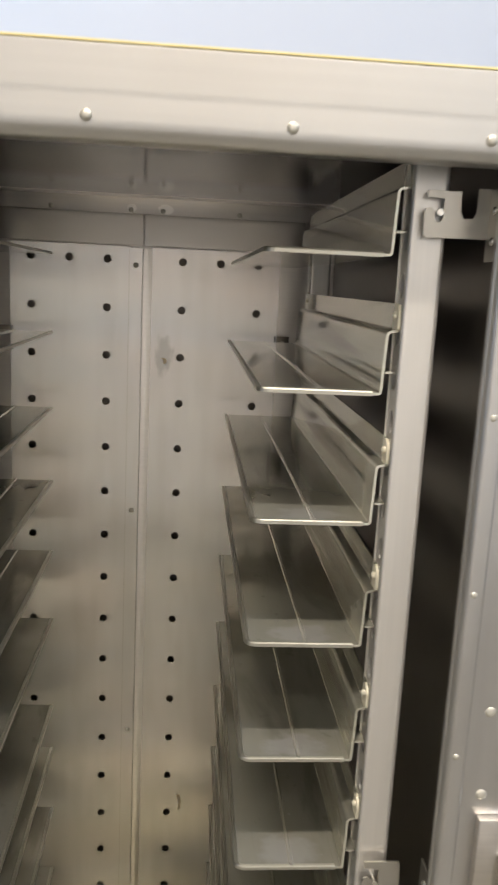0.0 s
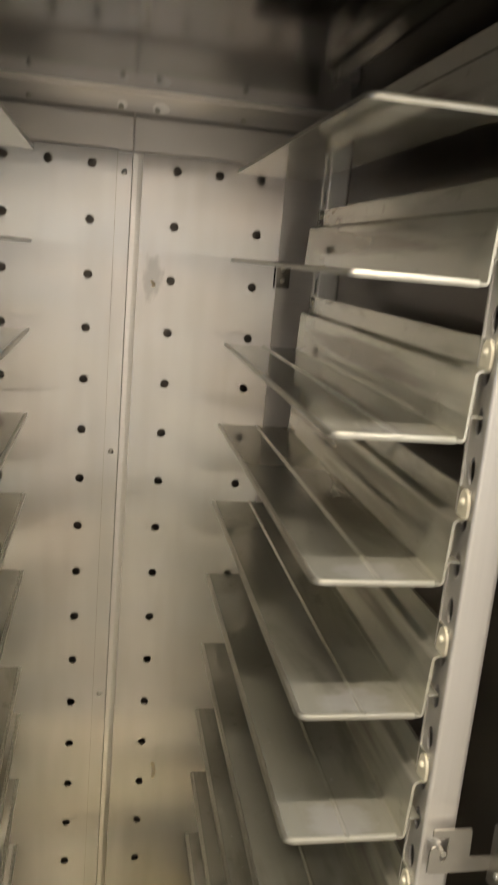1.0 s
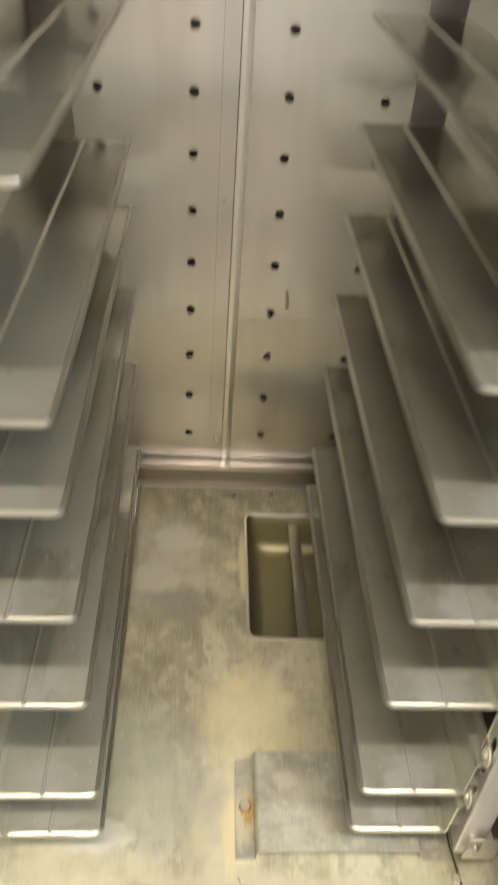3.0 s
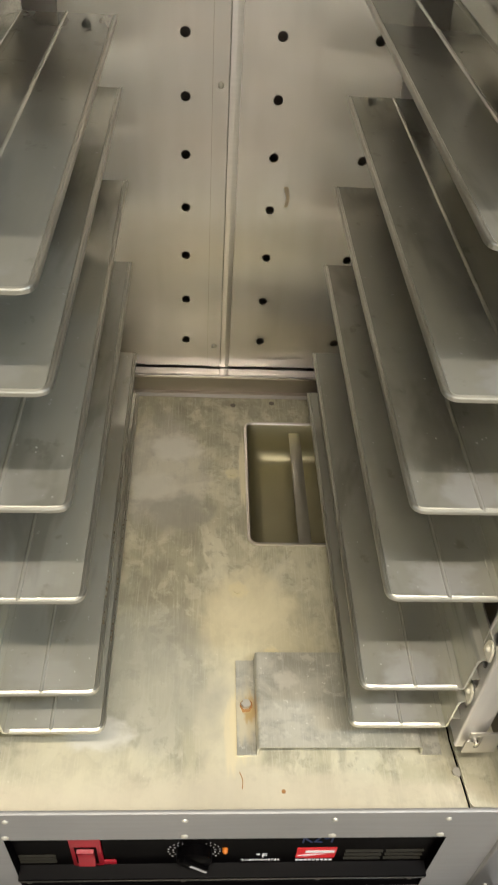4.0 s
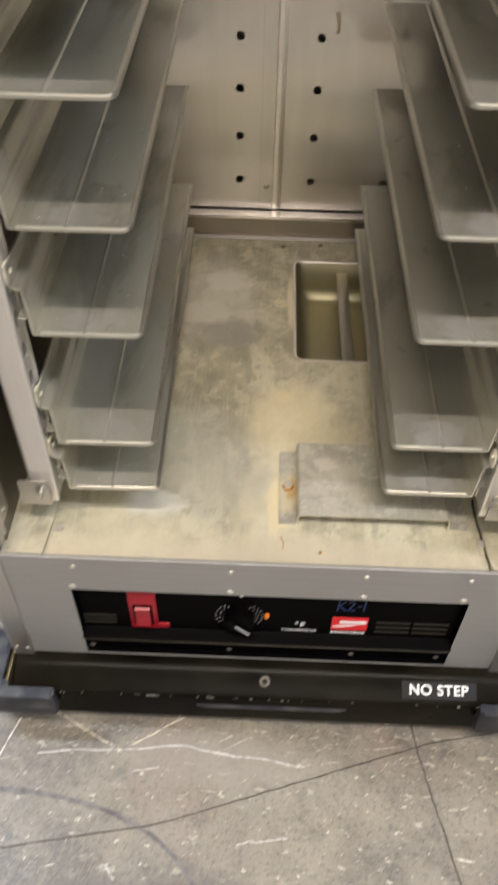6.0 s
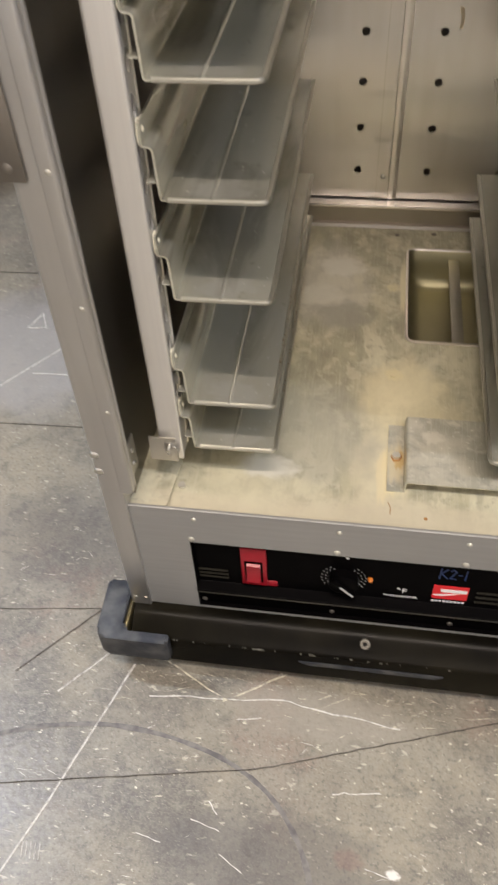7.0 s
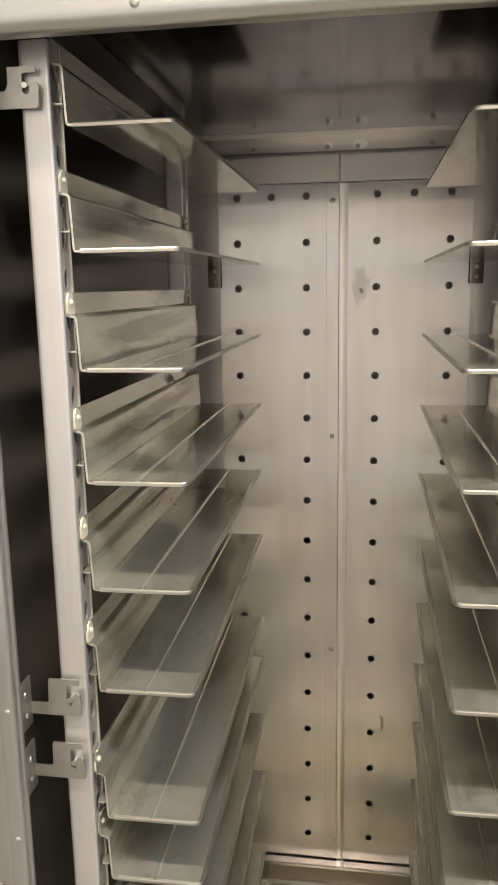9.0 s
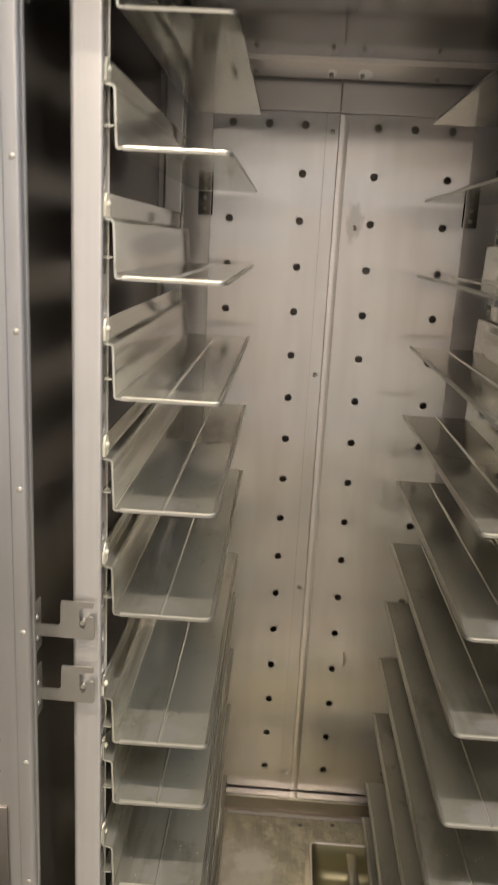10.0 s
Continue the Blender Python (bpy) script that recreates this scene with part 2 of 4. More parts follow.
CONCRETE = layered("worn_painted_concrete", (0.122, 0.106, 0.088), [
    (2.6, ONE, 0.38, 0.62, 0.95, (0.225, 0.198, 0.142), 0.5),
    (4.5, ONE, 0.42, 0.66, 0.75, (0.073, 0.065, 0.056), 0.2),
    (5.0, ONE, 0.56, 0.68, 0.55, (0.19, 0.132, 0.101), 0.4),
    (11, ONE, 0.48, 0.64, 0.55, (0.225, 0.205, 0.158), 0.4),
    (28, ONE, 0.50, 0.68, 0.60, (0.074, 0.066, 0.054), 0.2),
    (90, ONE, 0.42, 0.66, 0.50, (0.21, 0.195, 0.153), 0.0),
    (170, ONE, 0.50, 0.66, 0.60, (0.070, 0.063, 0.051), 0.0),
    (400, ONE, 0.48, 0.70, 0.5, (0.28, 0.262, 0.207), 0.0),
    (60, (0.6, 1.5, 1), 0.62, 0.67, 0.7, (0.40, 0.375, 0.288), 0.3),
    (110, (0.7, 1.3, 1), 0.64, 0.68, 0.9, (0.52, 0.485, 0.369), 0.2),
    (34, (0.5, 1.7, 1), 0.68, 0.71, 0.9, (0.56, 0.525, 0.396), 0.6)], 0.58, 0.0, 0.34, 0.5, 130,
    # The wide pale patch at the far left paints the lit floor area there.
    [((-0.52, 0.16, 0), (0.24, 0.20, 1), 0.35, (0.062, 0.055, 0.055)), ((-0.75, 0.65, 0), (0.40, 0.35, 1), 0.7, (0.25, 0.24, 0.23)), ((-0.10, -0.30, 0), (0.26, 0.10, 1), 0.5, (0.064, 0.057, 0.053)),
     ((0.005, -0.285, 0), (0.030, 0.022, 1), 0.4, (0.14, 0.075, 0.06)), ((0.063, -0.295, 0), (0.014, 0.010, 1), 1.0, (0.55, 0.52, 0.46)), ((-0.05, -0.10, 0), (0.20, 0.07, 1), 0.6, (0.22, 0.195, 0.155))])
DECK = layered("stained_deck_steel", (0.470, 0.445, 0.308), [
    (5, ONE, 0.36, 0.64, 0.85, (0.330, 0.310, 0.224), 0.5),
    (7.5, (1, 0.8, 1), 0.52, 0.63, 0.7, (0.620, 0.600, 0.458), 1.1),
    (14, (1, 0.6, 1), 0.42, 0.62, 0.55, (0.600, 0.565, 0.405), 0.4),
    (24, (1.3, 0.7, 1), 0.46, 0.62, 0.60, (0.300, 0.280, 0.205), 0.5),
    (9, (1.4, 0.7, 1), 0.54, 0.62, 0.55, (0.680, 0.650, 0.484), 0.6),
    (36, (1, 0.8, 1), 0.53, 0.62, 0.40, (0.660, 0.630, 0.466), 0.4),
    (60, ONE, 0.54, 0.66, 0.50, (0.280, 0.260, 0.190), 0.3),
    (200, (2.5, 0.10, 1), 0.48, 0.70, 0.32, (0.640, 0.610, 0.470), 0.0),
    (150, ONE, 0.66, 0.71, 0.6, (0.740, 0.710, 0.580), 0.0)], 0.52, 0.35, 0.38, 0.10, 40,
    [((0.04, 0.21, 0.33), (0.11, 0.17, 0.5), 0.65, (0.700, 0.640, 0.420)), ((0.005, 0.09, 0.33), (0.06, 0.12, 0.5), 0.75, (0.640, 0.590, 0.420)),
     # First patch here: wide cream strip, painting in the strong light at the front edge.
     ((0.0, 0.0, 0.33), (0.50, 0.08, 0.5), 0.85, (0.575, 0.520, 0.385)), ((-0.09, 0.50, 0.33), (0.10, 0.20, 0.5), 0.5, (0.60, 0.575, 0.50)),
     ((-0.16, 0.06, 0.33), (0.10, 0.07, 0.5), 0.6, (0.600, 0.560, 0.405)), ((0.022, 0.10, 0.33), (0.020, 0.075, 0.5), 0.9, (0.700, 0.620, 0.378)),
     ((0.018, 0.498, 0.33), (0.018, 0.020, 0.5), 0.8, (0.680, 0.630, 0.414)), ((0.022, 0.285, 0.33), (0.020, 0.022, 0.5), 0.8, (0.720, 0.640, 0.370)), ((0.062, 0.190, 0.33), (0.016, 0.018, 0.5), 0.8, (0.700, 0.620, 0.370)),
     ((0.035, 0.265, 0.33), (0.075, 0.085, 0.5), 0.5, (0.690, 0.625, 0.420)), ((-0.085, 0.155, 0.33), (0.13, 0.16, 0.5), 0.6, (0.36, 0.35, 0.285)),
     ((-0.06, 0.42, 0.33), (0.07, 0.06, 0.5), 0.7, (0.34, 0.325, 0.265)), ((-0.07, 0.55, 0.33), (0.06, 0.05, 0.5), 0.85, (0.66, 0.64, 0.55)),
     ((-0.10, 0.47, 0.33), (0.055, 0.05, 0.5), 0.8, (0.64, 0.62, 0.52)), ((0.012, 0.085, 0.33), (0.014, 0.075, 0.5), 0.6, (0.74, 0.64, 0.40)),
     ((0.034, 0.50, 0.33), (0.010, 0.12, 0.5), 0.9, (0.70, 0.65, 0.45)), ((-0.14, 0.09, 0.33), (0.06, 0.035, 0.5), 0.7, (0.66, 0.65, 0.58))])
PLATE = layered("cover_plate_aluminium", (0.43, 0.42, 0.34), [
    (9, ONE, 0.40, 0.62, 0.8, (0.58, 0.56, 0.46), 0.6),
    (24, (1, 1.4, 1), 0.45, 0.62, 0.6, (0.33, 0.32, 0.265), 0.5),
    (60, ONE, 0.55, 0.66, 0.6, (0.66, 0.645, 0.54), 0.3),
    (240, (3, 0.12, 1), 0.48, 0.66, 0.35, (0.62, 0.61, 0.53), 0.0),
    (130, ONE, 0.64, 0.69, 0.8, (0.74, 0.73, 0.64), 0.0)], 0.46, 0.5, 0.33, 0.10, 60,
    [((0.029, 0.112, 0.333), (0.022, 0.060, 0.05), 0.9, (0.66, 0.60, 0.42)), ((0.033, 0.118, 0.333), (0.013, 0.030, 0.05), 0.8, (0.55, 0.38, 0.15)),
     ((0.075, 0.145, 0.352), (0.022, 0.022, 0.05), 0.7, (0.68, 0.66, 0.56))])
PANEL = layered("perforated_panel_steel", (0.80, 0.765, 0.71), [
    (2.4, ONE, 0.25, 0.75, 0.8, (0.68, 0.64, 0.585), 0.0),
    (4.0, (1, 1, 0.6), 0.40, 0.75, 0.7, (0.72, 0.63, 0.57), 0.0),
    (3.2, (0.5, 1, 1.6), 0.45, 0.75, 0.7, (0.62, 0.63, 0.64), 0.0),
    (9.0, (2.5, 1, 0.4), 0.40, 0.75, 0.3, (0.52, 0.49, 0.45), 0.0)], 0.25, 0.97, None, 0.0, 1.0,
    [((0.034, 0.70, 1.485), (0.022, 0.3, 0.050), 0.7, (0.44, 0.42, 0.39))], fine=2.0, bump_stretch=(450, 450, 3))
brushed(PANEL, (1, 0, 0), 1.0)
add_haze(PANEL, 0.42, 0.45)
ALU = layered("aluminium_slide", (0.71, 0.70, 0.60), [
    (6, (1, 0.7, 1), 0.30, 0.70, 0.7, (0.58, 0.57, 0.48), 0.2),
    (1.0, (160, 1.3, 80), 0.40, 0.62, 0.35, (0.66, 0.65, 0.58), 0.0),
    (10, (1.4, 0.35, 2.2), 0.52, 0.66, 0.7, (0.42, 0.40, 0.325), 0.4),
    (42, (1, 0.8, 1), 0.62, 0.72, 0.5, (0.42, 0.39, 0.31), 0.2),
    (170, ONE, 0.69, 0.73, 0.9, (0.95, 0.94, 0.90), 0.0)], 0.11, 0.85, 0.08, 0.5, 9,
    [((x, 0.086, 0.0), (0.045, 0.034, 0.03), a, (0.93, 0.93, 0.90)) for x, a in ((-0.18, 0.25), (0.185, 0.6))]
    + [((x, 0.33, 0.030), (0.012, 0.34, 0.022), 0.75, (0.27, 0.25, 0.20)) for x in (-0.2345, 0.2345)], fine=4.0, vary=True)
add_haze(ALU, 0.45, 0.5)
LIP = material("rubbed_aluminium_lip", (0.50, 0.49, 0.42), 0.32, 0.88, (0.34, 0.325, 0.265), 0.7, 40, soft_detail=4)
CRACK = material("crack_dirt", (0.032, 0.026, 0.019), 0.9, 0.0, (0.090, 0.078, 0.064), 0.9, 30, spot_low=0.4, spot_high=0.65, soft_detail=4)
SCUFF = material("tyre_scuff", (0.070, 0.064, 0.060), 0.6, 0.0, (0.15, 0.137, 0.122), 0.95, 60, spot_low=0.36, spot_high=0.60, soft_detail=6)
CHALK = material("pale_scratch", (0.50, 0.48, 0.43), 0.8, 0.0, (0.16, 0.148, 0.135), 0.9, 110, spot_low=0.46, spot_high=0.72, soft_detail=5)
CHALKY = material("yellowed_scratch", (0.47, 0.43, 0.32), 0.8, 0.0, (0.15, 0.138, 0.12), 1.0, 110, spot_low=0.42, spot_high=0.64, soft_detail=5)
OLIVE = material("tarnished_bracket", (0.24, 0.20, 0.10), 0.4, 0.8, (0.10, 0.085, 0.045), 0.8, 80)
EAR = material("cream_rivet", (0.86, 0.82, 0.66), 0.35, 0.25, (0.65, 0.60, 0.45), 0.6, 120)
HOOKSTEEL = material("dull_hook_steel", (0.47, 0.45, 0.40), 0.36, 0.85, (0.38, 0.36, 0.31), 0.6, 40)
FLECK = material("pale_paint_fleck", (0.50, 0.475, 0.41), 0.75, 0.0, (0.30, 0.28, 0.24), 0.7, 60)
PANBAR = material("pan_bar_steel", (0.36, 0.34, 0.28), 0.36, 0.8, (0.24, 0.225, 0.18), 0.6, 30)
BOLT = material("oily_bolt", (0.075, 0.070, 0.060), 0.38, 0.8, (0.03, 0.028, 0.02), 0.7, 200)
LABEL = material("dark_label", (0.0040, 0.0038, 0.0032), 0.4, 0.0, (0.002, 0.002, 0.0016), 0.7, 40, gloss=0.15)
WALL = material("white_wall_panel", (0.55, 0.60, 0.69), 0.45, 0.0, (0.51, 0.56, 0.65), 0.6, 3)
TAN = material("cream_reflecting_wall", (0.84, 0.80, 0.75), 0.6, 0.0, (0.78, 0.73, 0.68), 0.7, 2)
ROOF = material("ceiling_paint", (0.62, 0.62, 0.60), 0.7, 0.0, (0.55, 0.55, 0.53), 0.6, 2)
YELLOW = material("yellow_paint", (0.70, 0.48, 0.05), 0.5, 0.0, (0.55, 0.38, 0.06), 0.6, 20)
STRAW = material("straw_yellow_edge", (0.80, 0.69, 0.33), 0.5, 0.0, (0.70, 0.57, 0.22), 0.6, 20)
TUBE = material("lit_diffuser", (0.9, 0.9, 0.9), 0.5, emit=(1.0, 0.95, 0.85), emit_power=4.0)

# ---- mesh helpers ----


def box(bm, x0, x1, y0, y1, z0, z1, bevel=0.0):
    made = bmesh.ops.create_cube(bm, size=1.0, matrix=Matrix.Translation(((x0 + x1) / 2, (y0 + y1) / 2, (z0 + z1) / 2))
                                 @ Matrix.Diagonal((abs(x1 - x0), abs(y1 - y0), abs(z1 - z0), 1)))
    if bevel:
        edges = list({e for v in made["verts"] for e in v.link_edges})
        bmesh.ops.bevel(bm, geom=edges, offset=bevel, segments=2, profile=0.5, affect="EDGES")
    return bm


AXES = {"x": lambda a, b, c: (c, a, b), "y": lambda a, b, c: (a, c, b), "z": lambda a, b, c: (a, b, c)}


def extrude(bm, outline, lo, hi, axis):
    """A closed outline (two coordinates in x, y, z order without the axis) drawn out along the axis."""
    place = AXES[axis]
    low = [bm.verts.new(place(a, b, lo)) for a, b in outline]
    high = [bm.verts.new(place(a, b, hi)) for a, b in outline]
    n = len(outline)
    for i in range(n):
        bm.faces.new((low[i], low[(i + 1) % n], high[(i + 1) % n], high[i]))
    bm.faces.new(low[::-1])
    bm.faces.new(high)
    return bm


def rounded(points, r, n=4, closed=False):
    """Fillets of radius r at the bends of a line; r may be a list with one radius for each point."""
    out = []
    count = len(points)
    for i, p in enumerate(points):
        rad = r[i] if isinstance(r, (list, tuple)) else r
        if (not closed and i in (0, count - 1)) or rad <= 0:
            out.append(p)
            continue
        p, a, c = Vector(p), Vector(points[i - 1]), Vector(points[(i + 1) % count])
        da, dc = (a - p), (c - p)
        cut = min(rad, da.length * 0.49, dc.length * 0.49)
        start, end = p + da.normalized() * cut, p + dc.normalized() * cut
        for k in range(n + 1):
            t = k / n
            q = start * (1 - t) ** 2 + p * 2 * t * (1 - t) + end * t * t
            out.append((q.x, q.y))
    return out


def ribbon(points, thick):
    """The closed outline of a folded sheet whose one face runs along the points."""
    pts = [Vector(p) for p in points]
    off = []
    for i, p in enumerate(pts):
        d = (pts[min(i + 1, len(pts) - 1)] - pts[max(i - 1, 0)]).normalized()
        off.append(p + Vector((-d.y, d.x)) * thick)
    return [(p.x, p.y) for p in pts] + [(p.x, p.y) for p in reversed(off)]


def disc_solid(bm, centre, r, depth, axis="y", n=16, dome=0.0):
    """A disc with its face at centre, going depth along the axis; dome: how far its face bulges towards minus the axis."""
    place = AXES[axis]
    index = "xyz".index(axis)
    flat = [c for k, c in enumerate(centre) if k != index]
    ring = lambda rad, at: [bm.verts.new(place(flat[0] + rad * math.cos(2 * math.pi * k / n), flat[1] + rad * math.sin(2 * math.pi * k / n), at)) for k in range(n)]
    c = centre[index]
    rows = [ring(r, c + depth), ring(r, c)]
    if dome:
        rows += [ring(r * 0.8, c - dome * 0.55), ring(r * 0.42, c - dome * 0.92)]
    for a, b in zip(rows, rows[1:]):
        for k in range(n):
            bm.faces.new((a[k], a[(k + 1) % n], b[(k + 1) % n], b[k]))
    bm.faces.new(rows[0])
    bm.faces.new(rows[-1])
    return bm


def rod(bm, start, end, r, n=12):
    start, end = Vector(start), Vector(end)
    way = end - start
    bmesh.ops.create_cone(bm, cap_ends=True, segments=n, radius1=r, radius2=r, depth=way.length,
                          matrix=Matrix.Translation((start + end) / 2) @ way.to_track_quat("Z", "Y").to_matrix().to_4x4())
    return bm


def pierced(bm, a_breaks, b_breaks, holes, place, depth, r_a, r_b, n=16, missing=()):
    """A sheet of cells between the breaks; cells named in holes have an oval hole whose rim goes depth deep. place(a, b, d) gives the point."""
    for i, (a0, a1) in enumerate(zip(a_breaks, a_breaks[1:])):
        for j, (b0, b1) in enumerate(zip(b_breaks, b_breaks[1:])):
            if (i, j) in missing:
                continue
            if (i, j) not in holes:
                bm.faces.new([bm.verts.new(place(a, b, 0)) for a, b in ((a0, b0), (a1, b0), (a1, b1), (a0, b1))])
                continue
            ca, cb = holes[i, j]
            outer, inner, deep = [], [], []
            for k in range(n):
                ang = 2 * math.pi * k / n + math.pi / 4
                ca_, sa_ = math.cos(ang), math.sin(ang)
                m = max(abs(ca_), abs(sa_))
                ua, ub = ca_ / m, sa_ / m
                outer.append(bm.verts.new(place(ca + (ua * (a1 - ca) if ua > 0 else ua * (ca - a0)), cb + (ub * (b1 - cb) if ub > 0 else ub * (cb - b0)), 0)))
                inner.append(bm.verts.new(place(ca + r_a * ca_, cb + r_b * sa_, 0)))
                deep.append(bm.verts.new(place(ca + r_a * ca_, cb + r_b * sa_, depth)))
            for k in range(n):
                q = (k + 1) % n
                bm.faces.new((outer[k], outer[q], inner[q], inner[k]))
                bm.faces.new((inner[k], inner[q], deep[q], deep[k]))
    return bm


WORLD_OF = {}


def mesh_of(name, bm, mat, smooth=0.6):
    bmesh.ops.recalc_face_normals(bm, faces=bm.faces)
    for e in bm.edges:
        e.smooth = len(e.link_faces) == 2 and e.calc_face_angle(3.0) < smooth
    for f in bm.faces:
        f.smooth = True
    me = bpy.data.meshes.new(name)
    bm.to_mesh(me)
    bm.free()
    me.materials.append(mat)
    return me


def place_under(ob, parent):
    if parent:
        ob.parent = parent
        ob.matrix_parent_inverse = WORLD_OF[parent.name].inverted()
    WORLD_OF[ob.name] = ob.matrix_basis.copy()
    return ob


def part(name, bm, mat, parent, label="", smooth=0.6):
    ob = place_under(new(name, mesh_of(name, bm, mat, smooth)), parent)
    return tagged(ob, label) if label else ob


def piece(name, mesh, parent, m, label=""):
    """One more object on a mesh that exists, at the pose m."""
    ob = new(name, mesh)
    ob.matrix_basis = m
    place_under(ob, parent)
    return tagged(ob, label) if label else ob


def thing(name, x, y, z, label, category, group="", kind=""):
    ob = new(name)
    ob.empty_display_size = 0.05
    ob.location = (x, y, z)
    WORLD_OF[ob.name] = Matrix.Translation((x, y, z))
    return tagged(ob, label, category, group, kind)


def structure(name, bm, mat, label, category):
    return tagged(part(name, bm, mat, None), label, category, "", "structure")


def B():
    return bmesh.new()


def lettering(name, text, size, mat, parent, m, depth=0.0004, label="", wide=1.0, bold=0.0):
    data = bpy.data.curves.new(name, "FONT")
    data.body, data.size, data.extrude, data.align_x, data.align_y = text, size, depth, "CENTER", "CENTER"
    data.space_character, data.offset = 1.08, bold
    tmp = bpy.data.objects.new(name, data)
    scene.collection.objects.link(tmp)
    me = bpy.data.meshes.new_from_object(tmp.evaluated_get(bpy.context.evaluated_depsgraph_get()))
    bpy.data.objects.remove(tmp)
    me.materials.clear()
    me.materials.append(mat)
    return piece(name, me, parent, m @ Matrix.Diagonal((wide, 1, 1, 1)), label)


# ---- the room ----
X0 = 0.004            # the cabinet's middle
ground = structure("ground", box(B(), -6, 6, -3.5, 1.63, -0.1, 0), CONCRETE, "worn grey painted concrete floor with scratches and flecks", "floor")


def strip(name, points, width, mat, z=0.0012):
    bm = B()
    pts = [Vector((*p, 0)) for p in points]
    left, right = [], []
    for i, p in enumerate(pts):
        d = (pts[min(i + 1, len(pts) - 1)] - pts[max(i - 1, 0)]).normalized()
        side = Vector((-d.y, d.x, 0)) * width / 2 * (0.75 + 0.5 * noise.random())
        left.append(p + side), right.append(p - side)
    extrude(bm, [(p.x, p.y) for p in left + right[::-1]], 0.0, z, "z")
    return part(name, bm, mat, ground)


def wavering(a, b, n, amount):
    a, b = Vector(a), Vector(b)
    side = Vector((-(b - a).y, (b - a).x)).normalized()
    return [tuple(a.lerp(b, k / n) + side * amount * noise.noise((a.x * 9 + k * 0.6, a.y * 7, 0.3))) for k in range(n + 1)]


strip("crack", wavering((-0.60, -0.272), (-0.134, -0.187), 48, 0.0013) + wavering((-0.12, -0.184), (0.226, -0.071), 40, 0.0013) + wavering((0.24, -0.066), (0.7, 0.03), 36, 0.0013), 0.0014, CRACK)
strip("crack", wavering((0.218, -0.01), (0.226, -0.071), 6, 0.001) + wavering((0.227, -0.08), (0.29, -0.36), 32, 0.0013), 0.0015, CRACK)
strip("crack", wavering((-0.325, 0.135), (-0.516, -0.086), 32, 0.0013), 0.0019, CRACK)
strip("crack", wavering((-0.9, -0.020), (-0.33, 0.046), 40, 0.0013), 0.0012, CRACK)
strip("crack", wavering((-1.6, 0.40), (-0.36, 0.44), 48, 0.0013), 0.0017, CRACK)
strip("crack", wavering((-2.2, 0.90), (-0.4, 0.945), 48, 0.0013), 0.0022, CRACK)
strip("tyre_mark", rounded([(-0.56, -0.20), (-0.438, -0.161), (-0.352, -0.148), (-0.262, -0.154), (-0.172, -0.176), (-0.097, -0.219), (-0.047, -0.290), (-0.03, -0.36)], 0.04, 5), 0.0072, SCUFF, 0.0008)
strip("scratch", wavering((-0.334, -0.052), (-0.405, -0.267), 10, 0.001) + [(-0.47, -0.44)], 0.0022, CHALK, 0.0010)
strip("scratch", wavering((-0.375, -0.035), (-0.44, -0.11), 8, 0.001), 0.0017, CHALK, 0.0010)
strip("scratch", wavering((-0.284, -0.040), (-0.184, -0.093), 10, 0.002), 0.0021, CHALKY, 0.0010)
strip("scratch", wavering((-0.190, -0.094), (-0.100, -0.040), 10, 0.002), 0.0021, CHALKY, 0.0011)
strip("scratch", wavering((-0.30, -0.098), (-0.10, -0.082), 10, 0.003) + wavering((-0.09, -0.083), (0.07, -0.105), 10, 0.004), 0.0016, CHALK, 0.0009)

for a, b in (((-0.780, 0.726), (-0.760, 0.781)), ((-0.760, 0.781), (-0.736, 0.730)), ((-0.736, 0.730), (-0.780, 0.726)), ((-0.717, 0.578), (-0.640, 0.581)), ((-0.793, 0.506), (-0.670, 0.675))):
    strip("scratch", wavering(a, b, 6, 0.002), 0.0030, CHALK, 0.0010)
for k in range(5):
    strip("scratch", wavering((-0.422 + 0.006 * k, -0.318), (-0.418 + 0.006 * k, -0.338), 4, 0.001), 0.0009, CHALK, 0.0010)
strip("scratch", wavering((-0.205, -0.262), (-0.165, -0.272), 6, 0.001), 0.0010, CHALK, 0.0010)
strip("scratch", wavering((-0.185, -0.236), (-0.172, -0.252), 5, 0.001), 0.0014, CHALK, 0.0010)
strip("scratch", wavering((-0.160, -0.300), (-0.128, -0.318), 6, 0.001), 0.0010, CHALK, 0.0010)
strip("scratch", wavering((-0.275, -0.288), (-0.240, -0.296), 6, 0.001), 0.0010, CHALK, 0.0010)
strip("scratch", wavering((-0.165, -0.119), (-0.130, -0.112), 6, 0.001), 0.0010, CHALK, 0.0010)
strip("scratch", wavering((-0.02, -0.205), (0.045, -0.196), 8, 0.003), 0.0013, CHALK, 0.0010)
strip("scratch", wavering((0.028, -0.292), (0.062, -0.300), 6, 0.001), 0.0010, CHALK, 0.0010)
bm = B()
dice = random.Random(7)
